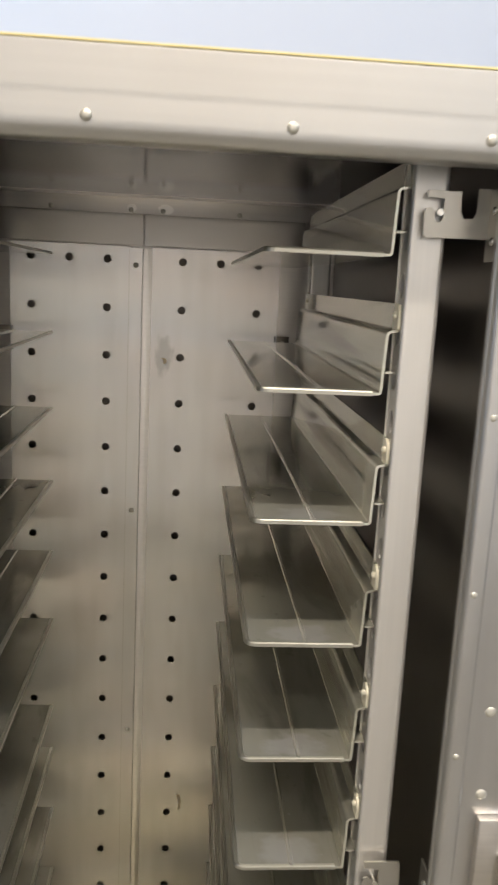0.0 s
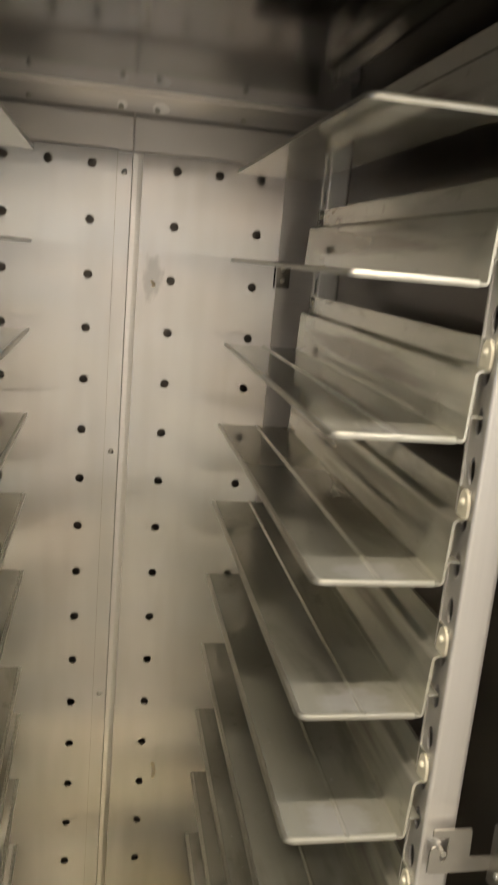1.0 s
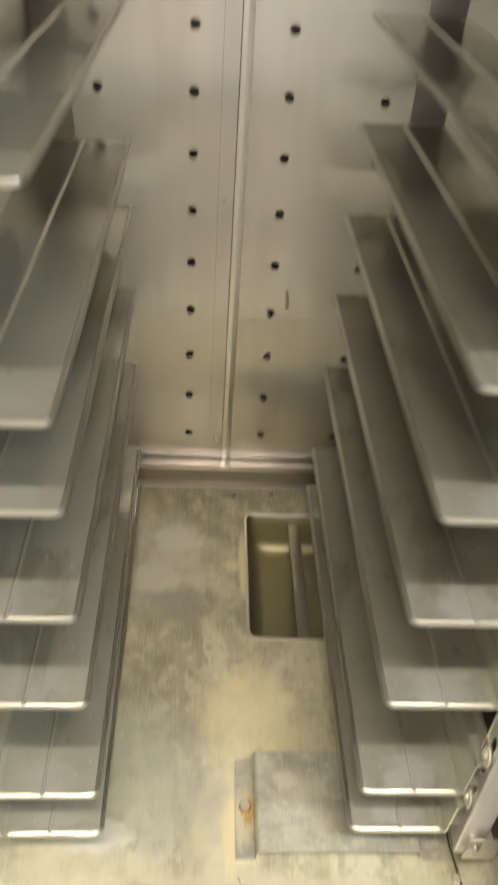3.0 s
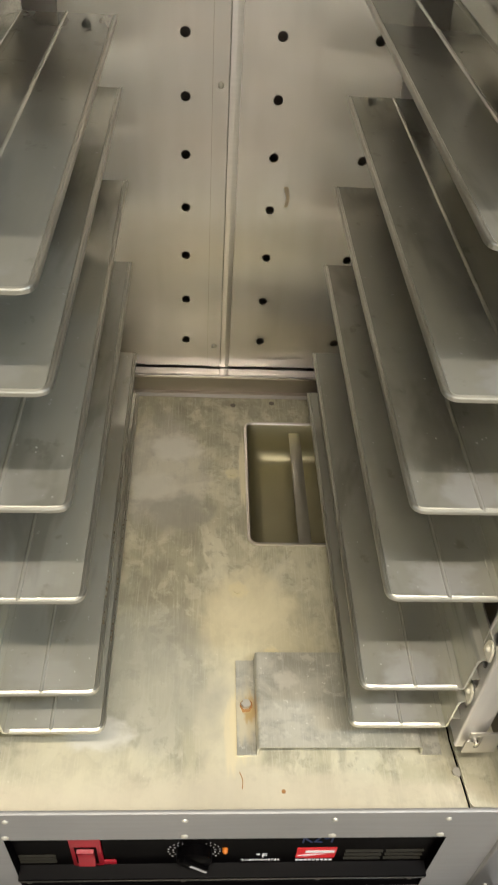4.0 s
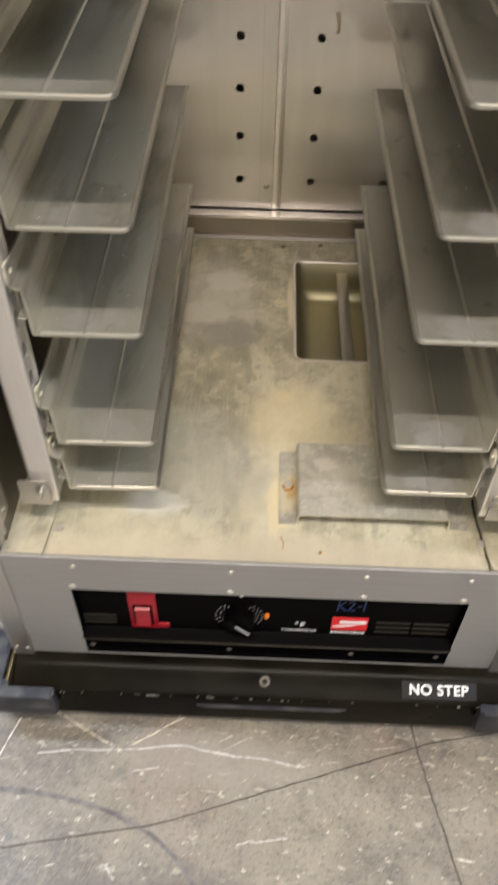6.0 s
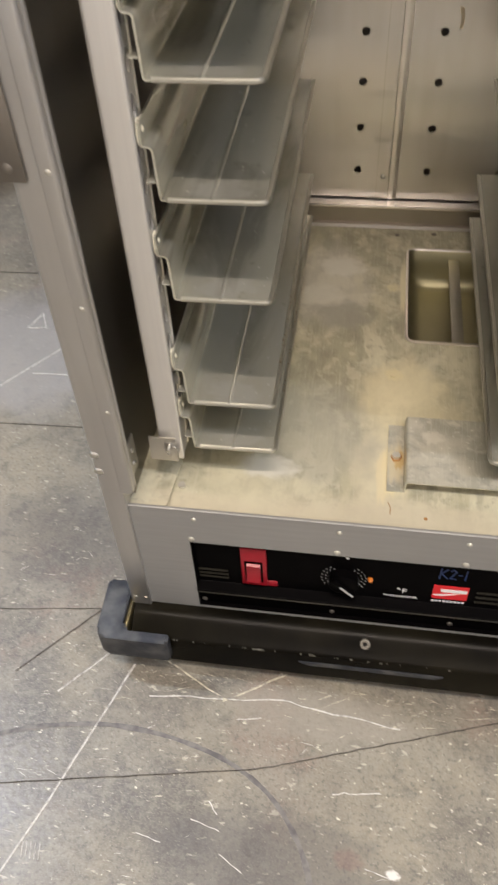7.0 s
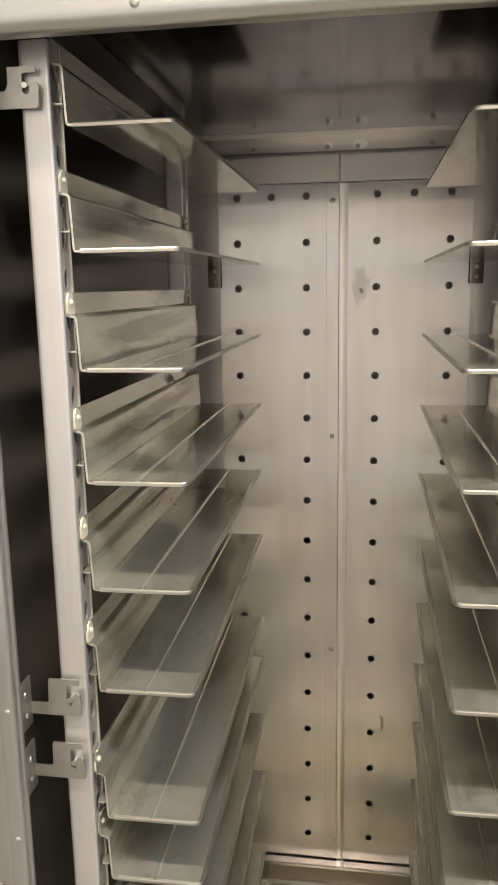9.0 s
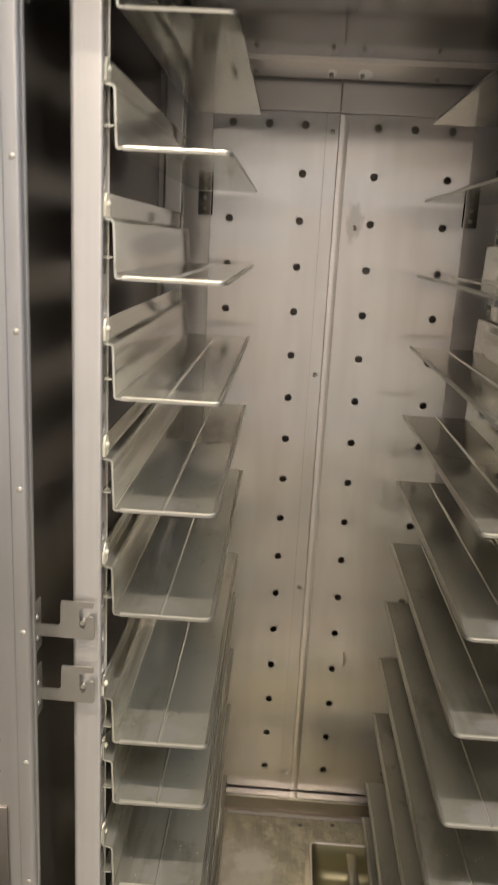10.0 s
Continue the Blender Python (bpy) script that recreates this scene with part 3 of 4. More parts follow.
for k in range(900):
    x, y = dice.uniform(-0.75, 0.5), dice.uniform(-0.5, 0.6)
    if x > -0.42 and y > 0.0:
        continue
    if noise.noise((x * 7, y * 7, 4.2)) < -0.05 and dice.random() < 0.8:
        continue
    ang, long, wide = dice.gauss(0.1, 0.5), dice.expovariate(1 / 0.0065) + 0.0014, dice.uniform(0.0005, 0.0015)
    c, d = math.cos(ang) * long / 2, math.sin(ang) * long / 2
    a, b = -math.sin(ang) * wide / 2, math.cos(ang) * wide / 2
    pts = [(x - c, y - d), (x + a * dice.uniform(0.5, 1.5), y + b), (x + c, y + d), (x - a, y - b * dice.uniform(0.5, 1.5))]
    bm.faces.new([bm.verts.new((px, py, 0.0006)) for px, py in pts])
tagged(part("floor_scratches", bm, FLECK, ground), kind="stuff")
bm = B()
for k in range(170):
    x, y = dice.uniform(-0.36, 0.34), -0.055 - dice.expovariate(1 / 0.030)
    ang, long, wide = dice.gauss(0.12, 0.35), dice.expovariate(1 / 0.010) + 0.002, dice.uniform(0.0005, 0.0016)
    a, b = Vector((math.cos(ang), math.sin(ang))) * long / 2, Vector((-math.sin(ang), math.cos(ang))) * wide / 2
    c = Vector((x, y))
    bm.faces.new([bm.verts.new((p.x, p.y, 0.0007)) for p in (c - a, c - a * 0.3 - b, c + a * 0.5 - b * 0.5, c + a, c + a * 0.2 + b, c - a * 0.6 + b * 0.6)])
tagged(part("scrapes", bm, CHALKY, ground), "yellowed scrapes below the bumper bar", kind="stuff")

structure("wall_north", box(B(), -6, 6, 1.62, 1.74, 0, 4.1), WALL, "white panelled wall behind the cabinet", "wall")
for k in range(9):
    structure("trim", box(B(), -6, 6, 1.612, 1.6195, 0.42 + 0.4 * k, 0.425 + 0.4 * k), WALL, "thin white joint strip of the wall panels", "trim")
structure("baseboard", box(B(), -6, 6, 1.60, 1.6195, 0.001, 0.035, 0.004), YELLOW, "yellow painted strip along the foot of the wall", "baseboard")
# Added unseen wall, kept pale and near so the duct panel reflects it brightly.
structure("wall_south", box(B(), -6, 6, -3.5, -3.4, 0, 4.1), TAN, "cream wall added behind the camera for the steel to reflect", "wall")
structure("wall_west", box(B(), -6.1, -6, -3.4, 1.62, 0, 4.1), WALL, "white side wall of the workshop", "wall")
structure("wall_east", box(B(), 6, 6.1, -3.4, 1.62, 0, 4.1), WALL, "white side wall of the workshop", "wall")
structure("ceiling", box(B(), -6, 6, -3.5, 1.62, 4.1, 4.2), ROOF, "pale painted ceiling of the workshop", "ceiling")


def ceiling_light(x, y, length):
    root = thing("ceiling_light", x, y, 4.1, "long white fluorescent batten assumed under the ceiling, out of view", "ceiling light", "ceiling lights")
    part("housing", box(B(), x - length / 2, x + length / 2, y - 0.09, y + 0.09, 4.0, 4.1, 0.01), WALL, root)
    part("diffuser", box(B(), x - length / 2 + 0.03, x + length / 2 - 0.03, y - 0.05, y + 0.05, 3.95, 4.0, 0.008), TUBE, root, "glowing white diffuser")


# Battens to match the lamps; only the first follows from the slides' shadow lines.
ceiling_light(0.0, -1.15, 2.4)
ceiling_light(0.3, -2.7, 2.4)
ceiling_light(-2.4, 0.4, 1.2)
ceiling_light(2.4, -1.5, 1.2)

BROWN = material("brown_stacked_board", (0.060, 0.038, 0.024), 0.7, 0.0, (0.025, 0.018, 0.013), 0.8, 14, 0.15, (20, 20, 90), soft_detail=5)
trolley = thing("trolley", -1.50, 1.38, 0.0, "low black trolley stacked with dark brown boards by the wall", "trolley")
tray = part("tray", box(B(), -1.80, -1.135, 1.20, 1.56, 0.250, 0.300, 0.012), BLACK, trolley)
dice = random.Random(3)
z = 0.3005
for k in range(11):
    h = dice.uniform(0.045, 0.07)
    part("board", box(B(), -1.79 + dice.uniform(0, 0.02), -1.145 - dice.uniform(0, 0.022), 1.21, 1.55 - dice.uniform(0, 0.02), z, z + h, 0.003), BROWN, trolley)
    z += h + 0.0005
for x in (-1.75, -1.24):
    for y in (1.25, 1.51):
        caster = part("caster", box(B(), x - 0.015, x + 0.015, y - 0.02, y + 0.02, 0.07, 0.2495, 0.003), DARK, trolley)
        part("wheel", rod(B(), (x - 0.013, y, 0.045), (x + 0.013, y, 0.045), 0.045, 20), BLACK, caster)

# ---- the cabinet's shell ----
FLOOR_Z, CEIL_Z, TOP_Z = 0.327, 1.727, 1.757
BACK_Y = 0.70
cabinet = thing("heated_cabinet", X0, 0.38, 0.0, "tall open stainless steel heated holding cabinet on casters", "holding cabinet")


def mirrored(points, s):
    return [(X0 + s * u, v) for u, v in points]


OUT = {-1: 0.338, 1: 0.352}      # half widths; the hinge side is the wider one
for s in (-1, 1):
    side = OUT[s]
    outer = sorted((X0 + s * (side - 0.0015), X0 + s * side))
    part("side_panel", box(B(), *outer, 0.021, 0.79, 0.10, TOP_Z - 0.002), STEEL, cabinet)
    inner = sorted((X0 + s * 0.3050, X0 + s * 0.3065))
    part("side_liner", box(B(), *inner, 0.0215, 0.735, FLOOR_Z - 0.01, CEIL_Z), LINER, cabinet, "steel side liner toned dark for the shade it reflects")
    jamb_line = rounded([(side, 0.0205), (side, -0.004), (0.3118, -0.004), (0.3110, -0.0050), (0.2995, -0.0050), (0.2970, -0.0025), (0.2970, 0.002),
                         (0.2992, 0.0035), (0.2992, 0.0060), (0.2970, 0.0075), (0.2970, 0.0120), (0.3010, 0.0135), (0.3045, 0.0210)],
                        [0, 0.004, 0.0008, 0.0008, 0.002, 0.002, 0.0006, 0.0006, 0.0006, 0.0006, 0.003, 0.003, 0], 3)
    jamb = part("jamb", extrude(B(), ribbon(mirrored(jamb_line, s), 0.0008 * s), 0.365, 1.6935, "z"), FRAME, cabinet, "folded grey steel door jamb", 0.15)
    foot_line = rounded([(side, 0.0205), (side, -0.004), (0.3100, -0.004), (0.3100, 0.0150)], [0, 0.004, 0.001, 0], 3)
    part("jamb_foot", extrude(B(), ribbon(mirrored(foot_line, s), 0.0008 * s), 0.104, 0.3648, "z"), FRAME, jamb, "", 0.15)
    stud = mesh_of("rivet", disc_solid(B(), (0, 0, 0), 0.0034, 0.001, "y", 12, 0.0018), STUD)
    for k in range(9):
        piece("rivet", stud, jamb, Matrix.Translation((X0 + s * 0.3035, -0.0051, (1.655 if s > 0 else 1.646) - 0.1425 * k)))

header_line = rounded([(0.0205, TOP_Z), (-0.0043, TOP_Z), (-0.0043, 1.7275), (-0.0040, 1.7240), (-0.0040, 1.7060), (-0.0020, 1.7000), (0.003, 1.6948), (0.0165, 1.6940), (0.0260, CEIL_Z)],
                      [0, 0.0015, 0.003, 0.003, 0.004, 0.004, 0.004, 0.004, 0], 4)
header = part("header", extrude(B(), ribbon(header_line, 0.0008), X0 - 0.338, X0 + 0.352, "x"), HEADER, cabinet, "folded grey steel header above the opening", 0.12)
for k in range(5):
    piece("rivet", stud, header, Matrix.Translation((X0 - 0.2865 + 0.1418 * k, -0.0041, 1.7105)) @ Matrix.Scale(1.3, 4))
part("edge_strip", box(B(), X0 - 0.337, X0 + 0.351, -0.0047, 0.018, TOP_Z + 0.0002, TOP_Z + 0.0016), STRAW, cabinet, "thin yellow strip along the top edge")
part("top_panel", box(B(), X0 - 0.336, X0 + 0.350, 0.021, 0.79, TOP_Z - 0.0015, TOP_Z), STEEL, cabinet)
part("rear_panel", box(B(), X0 - 0.336, X0 + 0.350, 0.789, 0.7905, 0.10, TOP_Z - 0.002), STEEL, cabinet)
part("ceiling_liner", box(B(), X0 - 0.305, X0 + 0.305, 0.0265, 0.735, CEIL_Z, CEIL_Z + 0.0015), CEILING_LINER, cabinet, "reflecting steel ceiling liner toned dark for the dim interior")
part("rear_liner", box(B(), X0 - 0.305, X0 + 0.305, 0.735, 0.7365, FLOOR_Z - 0.01, CEIL_Z), STEEL, cabinet)

# air duct at the back: two pierced panels that meet at a bead
ROWS = [1.632 - 0.0754 * r for r in range(17)]
z_breaks = [0.3735] + [(a + b) / 2 for a, b in zip(ROWS[::-1], ROWS[-2::-1])] + [1.652]
to_back = lambda a, b, d: (a, BACK_Y + d, b)
for side, xs, extra, edge in (("left", (-0.175, -0.057), -0.116, (-0.208, -0.021)), ("right", (0.061, 0.181), 0.121, (0.0118, 0.2155))):
    mid = (xs[0] + xs[1]) / 2
    breaks = [edge[0], mid - 0.012, mid + 0.012, edge[1]]
    holes = {}
    for j, z in enumerate(ROWS[::-1]):
        holes[0, j], holes[2, j] = (xs[0], z), (xs[1], z)
    holes[1, 16] = (extra, ROWS[0])
    bm = pierced(B(), breaks, z_breaks, holes, to_back, 0.003, 0.0064, 0.0064)
    for x in edge:
        extrude(bm, [(x, BACK_Y), (x + 0.0006, BACK_Y), (x + 0.0006, BACK_Y + 0.03), (x, BACK_Y + 0.027)], 0.3735, 1.652, "z")
    part("duct_panel", bm, PANEL, cabinet, "perforated steel air duct panel")
lap = part("lap_strip", box(B(), -0.0225, -0.0022, BACK_Y - 0.0010, BACK_Y - 0.0001, 0.3735, 1.650), PANEL, cabinet)
# Dark strip draws the shadow line along the lap's left edge.
part("lap_shade_line", box(B(), -0.0231, -0.0225, BACK_Y - 0.0006, BACK_Y - 0.0001, 0.3735, 1.650), DARK, lap, "thin dark strip drawn as the shadow edge of the lap")
screw = mesh_of("screw", disc_solid(B(), (0, 0, 0), 0.0042, 0.001, "y", 14, 0.0016), STUD)
for z in (1.624, 1.223, 0.818, 0.414):
    piece("screw", screw, lap, Matrix.Translation((-0.0125, BACK_Y - 0.0012, z)))
bead = [(-0.0018, BACK_Y + 0.004), (-0.0018, BACK_Y - 0.0010), (-0.0010, BACK_Y - 0.0014), (0.0010, BACK_Y - 0.0015), (0.0055, BACK_Y - 0.0014), (0.0090, BACK_Y - 0.0009), (0.0130, BACK_Y - 0.0001), (0.0130, BACK_Y + 0.004)]
part("bead", extrude(B(), bead, 0.3722, 1.650, "z"), STEEL, cabinet, "raised bead along the panel joint", 0.1)
for a, b in ((-0.24, -0.0070), (-0.0040, 0.25)):
    part("duct_top", box(B(), X0 + a, X0 + b, 0.7115, 0.7135, 1.655, 1.706), DUCT, cabinet)
# Dark sheet added behind the holes, standing in for the shade inside the duct.
part("hole_shade_sheet", box(B(), -0.206, 0.2135, 0.7275, 0.7285, 0.380, 1.650), DARK, cabinet)
rail = part("ceiling_angle", extrude(B(), ribbon([(0.655, CEIL_Z - 0.0015), (0.692, CEIL_Z - 0.0015), (0.690, 1.7015)], 0.0012), X0 - 0.298, X0 + 0.298, "x"), STEEL, cabinet, "steel angle riveted under the ceiling")
for x in (-0.142, -0.021, 0.028, 0.147):
    piece("rivet", stud, rail, Matrix.Translation((x, 0.6895, 1.707)) @ Matrix.Scale(1.15, 4))
CLEAN = material("rubbed_clean_steel", (0.90, 0.87, 0.82), 0.42, 0.9, (0.72, 0.68, 0.62), 0.7, 90, soft_detail=4)
for x, z, rx, rz in ((-0.0195, 1.7100, 0.0075, 0.0058), (0.0325, 1.7095, 0.0135, 0.0075)):
    rng = random.Random(int(x * 1e4))
    ring = [(x + rx * rng.uniform(0.8, 1.1) * math.cos(a), z + rz * rng.uniform(0.8, 1.1) * math.sin(a)) for a in [2 * math.pi * k / 18 for k in range(18)]]
    part("clean_spot", extrude(B(), rounded(ring, 0.002, 2, True), 0.6894, 0.6902, "y"), CLEAN, rail, "pale rubbed spot round a rivet")
for s in (-1, 1):
    xs = sorted((X0 + s * 0.2105, X0 + s * 0.2325))
    clip = part("panel_clip", box(B(), *xs, 0.7005, 0.7025, 1.484, 1.522, 0.0006), DARK, cabinet, "small dark clip with two screws")
    xs = sorted((X0 + s * 0.2078, X0 + s * 0.2104))
    part("clip_slot", box(B(), *xs, 0.6995, 0.7015, 1.484, 1.522), BLACK, clip)
    for z in (1.4945, 1.5115):
        piece("screw", screw, clip, Matrix.Translation((X0 + s * 0.2215, 0.7003, z)) @ Matrix.Scale(0.9, 4))
part("foot_rail", box(B(), X0 - 0.301, X0 + 0.301, 0.6760, 0.6995, 0.3660, 0.3715, 0.0012), POLISHED, cabinet, "bright rail below the duct panel")
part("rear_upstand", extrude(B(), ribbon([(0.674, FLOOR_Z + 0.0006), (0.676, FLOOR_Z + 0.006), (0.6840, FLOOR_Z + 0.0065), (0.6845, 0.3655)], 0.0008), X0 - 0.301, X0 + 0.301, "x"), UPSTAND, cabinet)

# deck with the opening of the water pan
PX0, PX1, PY0, PY1 = 0.042, 0.192, 0.364, 0.608
bm = pierced(B(), [X0 - 0.309, PX0, PX1, X0 + 0.309], [0.0015, PY0, PY1, 0.735], {}, lambda a, b, d: (a, b, FLOOR_Z - d), 0.001, 0, 0, missing={(1, 1)})
deck = part("deck", bm, DECK, cabinet, "stained steel cabinet deck with whitish blotches and painted light along the front")
for x, y in ((0.021, 0.655), (0.085, 0.662)):
    part("drain_hole", disc_solid(B(), (x, y, FLOOR_Z + 0.0003), 0.0045, 0.0006, "z", 12), DARK, deck)
for x, y in ((0.018, 0.498), (0.022, 0.285), (0.062, 0.190)):
    part("deck_rivet", disc_solid(B(), (x, y, FLOOR_Z - 0.0008), 0.005, 0.0022, "z", 12), DECK, deck)
part("deck_rust", disc_solid(B(), (0.067, 0.025, FLOOR_Z + 0.0002), 0.0024, 0.0005, "z", 9), RUST, deck)
part("deck_rust", extrude(B(), ribbon(rounded([(0.020, 0.046), (0.0235, 0.037), (0.0225, 0.028)], 0.003), 0.0009), FLOOR_Z + 0.0002, FLOOR_Z + 0.0008, "z"), RUST, deck)


def pan_outline(grow, r=0.012):
    return rounded([(PX0 - grow, PY0 - grow), (PX1 + grow, PY0 - grow), (PX1 + grow, PY1 + grow), (PX0 - grow, PY1 + grow)], max(r + grow, 0.003), 6, True)


bm = B()
loops = [[bm.verts.new((x, y, z)) for x, y in pan_outline(g, r)] for g, z, r in
         ((0.004, FLOOR_Z + 0.0005, 0.012), (0.0032, FLOOR_Z + 0.0028, 0.012), (0.0008, FLOOR_Z + 0.0030, 0.012), (-0.001, FLOOR_Z + 0.0005, 0.014), (-0.004, FLOOR_Z - 0.038, 0.022),
          (-0.0055, FLOOR_Z - 0.050, 0.026), (-0.010, FLOOR_Z - 0.059, 0.034), (-0.017, FLOOR_Z - 0.0640, 0.040), (-0.026, FLOOR_Z - 0.066, 0.048))]
for a, b in zip(loops, loops[1:]):
    for k in range(len(a)):
        bm.faces.new((a[k], a[(k + 1) % len(a)], b[(k + 1) % len(a)], b[k]))
bm.faces.new(loops[-1])
pan = part("water_pan", bm, PAN, cabinet, "recessed olive-tinted steel water pan", 0.9)
part("pan_bar", box(B(), 0.111, 0.129, PY0 + 0.003, PY1 - 0.001, FLOOR_Z - 0.017, FLOOR_Z - 0.014, 0.0008), PANBAR, pan, "flat steel bar across the pan")

bm = B()
loops = [[bm.verts.new((x, y, z)) for x, y in pan_outline(g)] for g, z in ((0.0045, FLOOR_Z + 0.0008), (0.0040, FLOOR_Z + 0.0036), (0.0010, FLOOR_Z + 0.0038), (-0.0004, FLOOR_Z + 0.0015))]
for a, b in zip(loops, loops[1:]):
    for k in range(len(a)):
        bm.faces.new((a[k], a[(k + 1) % len(a)], b[(k + 1) % len(a)], b[k]))
part("pan_rim", bm, STEEL, pan, "bright raised rim", 0.9)

# bridge-shaped cover plate on the deck
bm = extrude(B(), ribbon(rounded([(0.018, FLOOR_Z + 0.0005), (0.0405, FLOOR_Z + 0.0005), (0.0415, FLOOR_Z + 0.019), (0.220, FLOOR_Z + 0.019), (0.2215, FLOOR_Z + 0.0005), (0.246, FLOOR_Z + 0.0005)], [0, 0.0015, 0.003, 0.003, 0.0015, 0], 4), 0.0014), 0.064, 0.181, "y")
cover = part("cover_plate", bm, PLATE, cabinet, "bent aluminium cover plate screwed to the deck")
part("plate_screw", disc_solid(B(), (0.029, 0.123, FLOOR_Z + 0.0018), 0.0056, 0.0050, "z", 6), STUD, cover, "yellow zinc hexagon screw")
rng = random.Random(5)
ring = [(0.029 + 0.0082 * rng.uniform(0.7, 1.1) * math.cos(a), 0.1215 + 0.0095 * rng.uniform(0.7, 1.1) * math.sin(a)) for a in [2 * math.pi * k / 14 for k in range(14)]]
part("plate_rust", extrude(B(), rounded(ring, 0.002, 2, True), FLOOR_Z + 0.0019, FLOOR_Z + 0.0022, "z"), RUST, cover)
part("plate_screw", disc_solid(B(), (0.237, 0.123, FLOOR_Z + 0.0019), 0.0055, 0.0022, "z", 14), BRASS, cover)

# side sills of the deck
for s in (-1, 1):
    pts = rounded([(0.2605, 0.0050), (0.3085, 0.0040), (0.3085, 0.110), (0.2565, 0.110), (0.2550, 0.083)], [0.006 if s > 0 else 0.001, 0, 0, 0, 0], 5, True)
    part("side_sill", extrude(B(), mirrored(pts, s), FLOOR_Z + 0.0050, FLOOR_Z + 0.0065, "z"), DECK, cabinet, "raised sheet at the foot of the jamb")
    gap = [(0.2540, 0.112), (0.2560, 0.112), (0.2552, 0.083), (0.2612, 0.0045), (0.2598, 0.0045), (0.2536, 0.083)]
    if s > 0:
        part("sill_gap", extrude(B(), mirrored(gap, s), FLOOR_Z + 0.0003, FLOOR_Z + 0.0010, "z"), BLACK, deck, "dark open joint beside the sill")
    part("deck_screw", disc_solid(B(), (X0 + (0.2545 if s > 0 else -0.2490), 0.044, FLOOR_Z + 0.0004), 0.0050, 0.0032, "z", 14), STUD, deck)

# ---- front panel, controls and bumper bar ----
OX0, OX1, OZ0, OZ1 = -0.232, 0.252, 0.110, 0.266
bm = pierced(B(), [X0 - 0.3095, OX0, OX1, X0 + 0.3095], [0.098, OZ0, OZ1, 0.3325], {}, lambda a, b, d: (a, d, b), 0, 0, 0, missing={(1, 1)})
extrude(bm, ribbon(rounded([(0.0, 0.3325), (0.0, 0.3340), (0.0035, 0.3340), (0.0035, FLOOR_Z)], 0.0008, 2), 0.0008), X0 - 0.3095, X0 + 0.3095, "x")
front = part("front_panel", bm, GREYPAINT, cabinet, "grey sheet steel front panel below the deck")
for x in (-0.229, -0.038, 0.123, 0.243):
    piece("screw", screw, front, Matrix.Translation((x, -0.0004, 0.2735)) @ Matrix.Scale(1.05, 4))
for x in (-0.222, -0.037, 0.121, 0.243):
    piece("rivet", stud, front, Matrix.Translation((x, -0.0004, 0.3165)))
for x, z in ((-0.315, 0.122), (-0.330, 0.122), (0.3275, 0.124), (0.3465, 0.124), (0.3420, 0.113)):
    piece("rivet", stud, jamb, Matrix.Translation((X0 + x, -0.0042, z)))

CY = 0.012
controls = part("control_panel", extrude(B(), rounded([(0.030, 0.2655), (CY, 0.2655), (CY, 0.1585), (-0.004, 0.1565), (-0.005, 0.1535), (-0.002, 0.1505), (0.006, 0.1490), (0.006, 0.1105), (0.030, 0.1105)],
                [0, 0, 0.001, 0.002, 0.001, 0.001, 0.001, 0, 0], 2), OX0 + 0.0005, OX1 - 0.0005, "x"), BLACK, cabinet, "black recessed control panel")
bm = B()
for x0, x1, z0, z1 in ((OX0 - 0.0012, OX0, OZ0, OZ1), (OX1, OX1 + 0.0012, OZ0, OZ1), (OX0, OX1, OZ1, OZ1 + 0.0012), (OX0, OX1, OZ0 - 0.0012, OZ0)):
    box(bm, x0, x1, 0.0006, 0.03, z0, z1)
part("opening_rim", bm, BLACK, controls)
part("ledge_edge", box(B(), OX0 + 0.002, OX1 - 0.002, -0.0058, -0.0046, 0.1525, 0.1548, 0.0003), BOLT, controls)
dim_screw = mesh_of("screw", disc_solid(B(), (0, 0, 0), 0.0040, 0.001, "y", 14, 0.0014), DARK)
for x in (-0.225, -0.040, 0.125, 0.240):
    piece("screw", dim_screw, controls, Matrix.Translation((x, 0.0055, 0.119)))
for x0, x1, z0, z1 in ((-0.229, -0.187, 0.168, 0.194), (0.150, 0.194, 0.168, 0.202), (0.198, 0.243, 0.168, 0.202)):
    n = 3
    for k in range(n):
        z = z0 + (z1 - z0) * (k + 0.5) / n
        part("louvre", box(B(), x0, x1, CY - 0.0030, CY - 0.0002, z - 0.0007, z + 0.0007), LOUVRE, controls)
switch = part("switch", box(B(), -0.168, -0.132, CY - 0.004, CY - 0.0002, 0.164, 0.250, 0.002), RED, controls, "red rocker power switch")
part("rocker_well", box(B(), -0.1625, -0.1375, CY - 0.0046, CY - 0.0041, 0.174, 0.222), BLACK, switch)
bm = extrude(B(), [(CY - 0.0047, 0.178), (CY - 0.0100, 0.180), (CY - 0.0062, 0.198), (CY - 0.0085, 0.216), (CY - 0.0047, 0.218)], -0.1595, -0.1405, "x")
part("rocker", bm, RED, switch)
part("switch_tag", box(B(), -0.136, -0.118, CY - 0.0030, CY - 0.0003, 0.164, 0.176, 0.002), RED, switch)
bm = disc_solid(B(), (-0.027, CY - 0.012, 0.198), 0.0205, 0.0118, "y", 28, 0.003)
knob = part("knob", bm, BLACK, controls, "black round thermostat knob")
bm = box(B(), -0.0045, 0.0045, -0.0185, -0.011, -0.0215, 0.0215, 0.002)
bmesh.ops.transform(bm, verts=bm.verts, matrix=Matrix.Translation((-0.027, CY, 0.198)) @ Matrix.Rotation(radians(-42), 4, "Y"))
part("grip", bm, BLACK, knob)
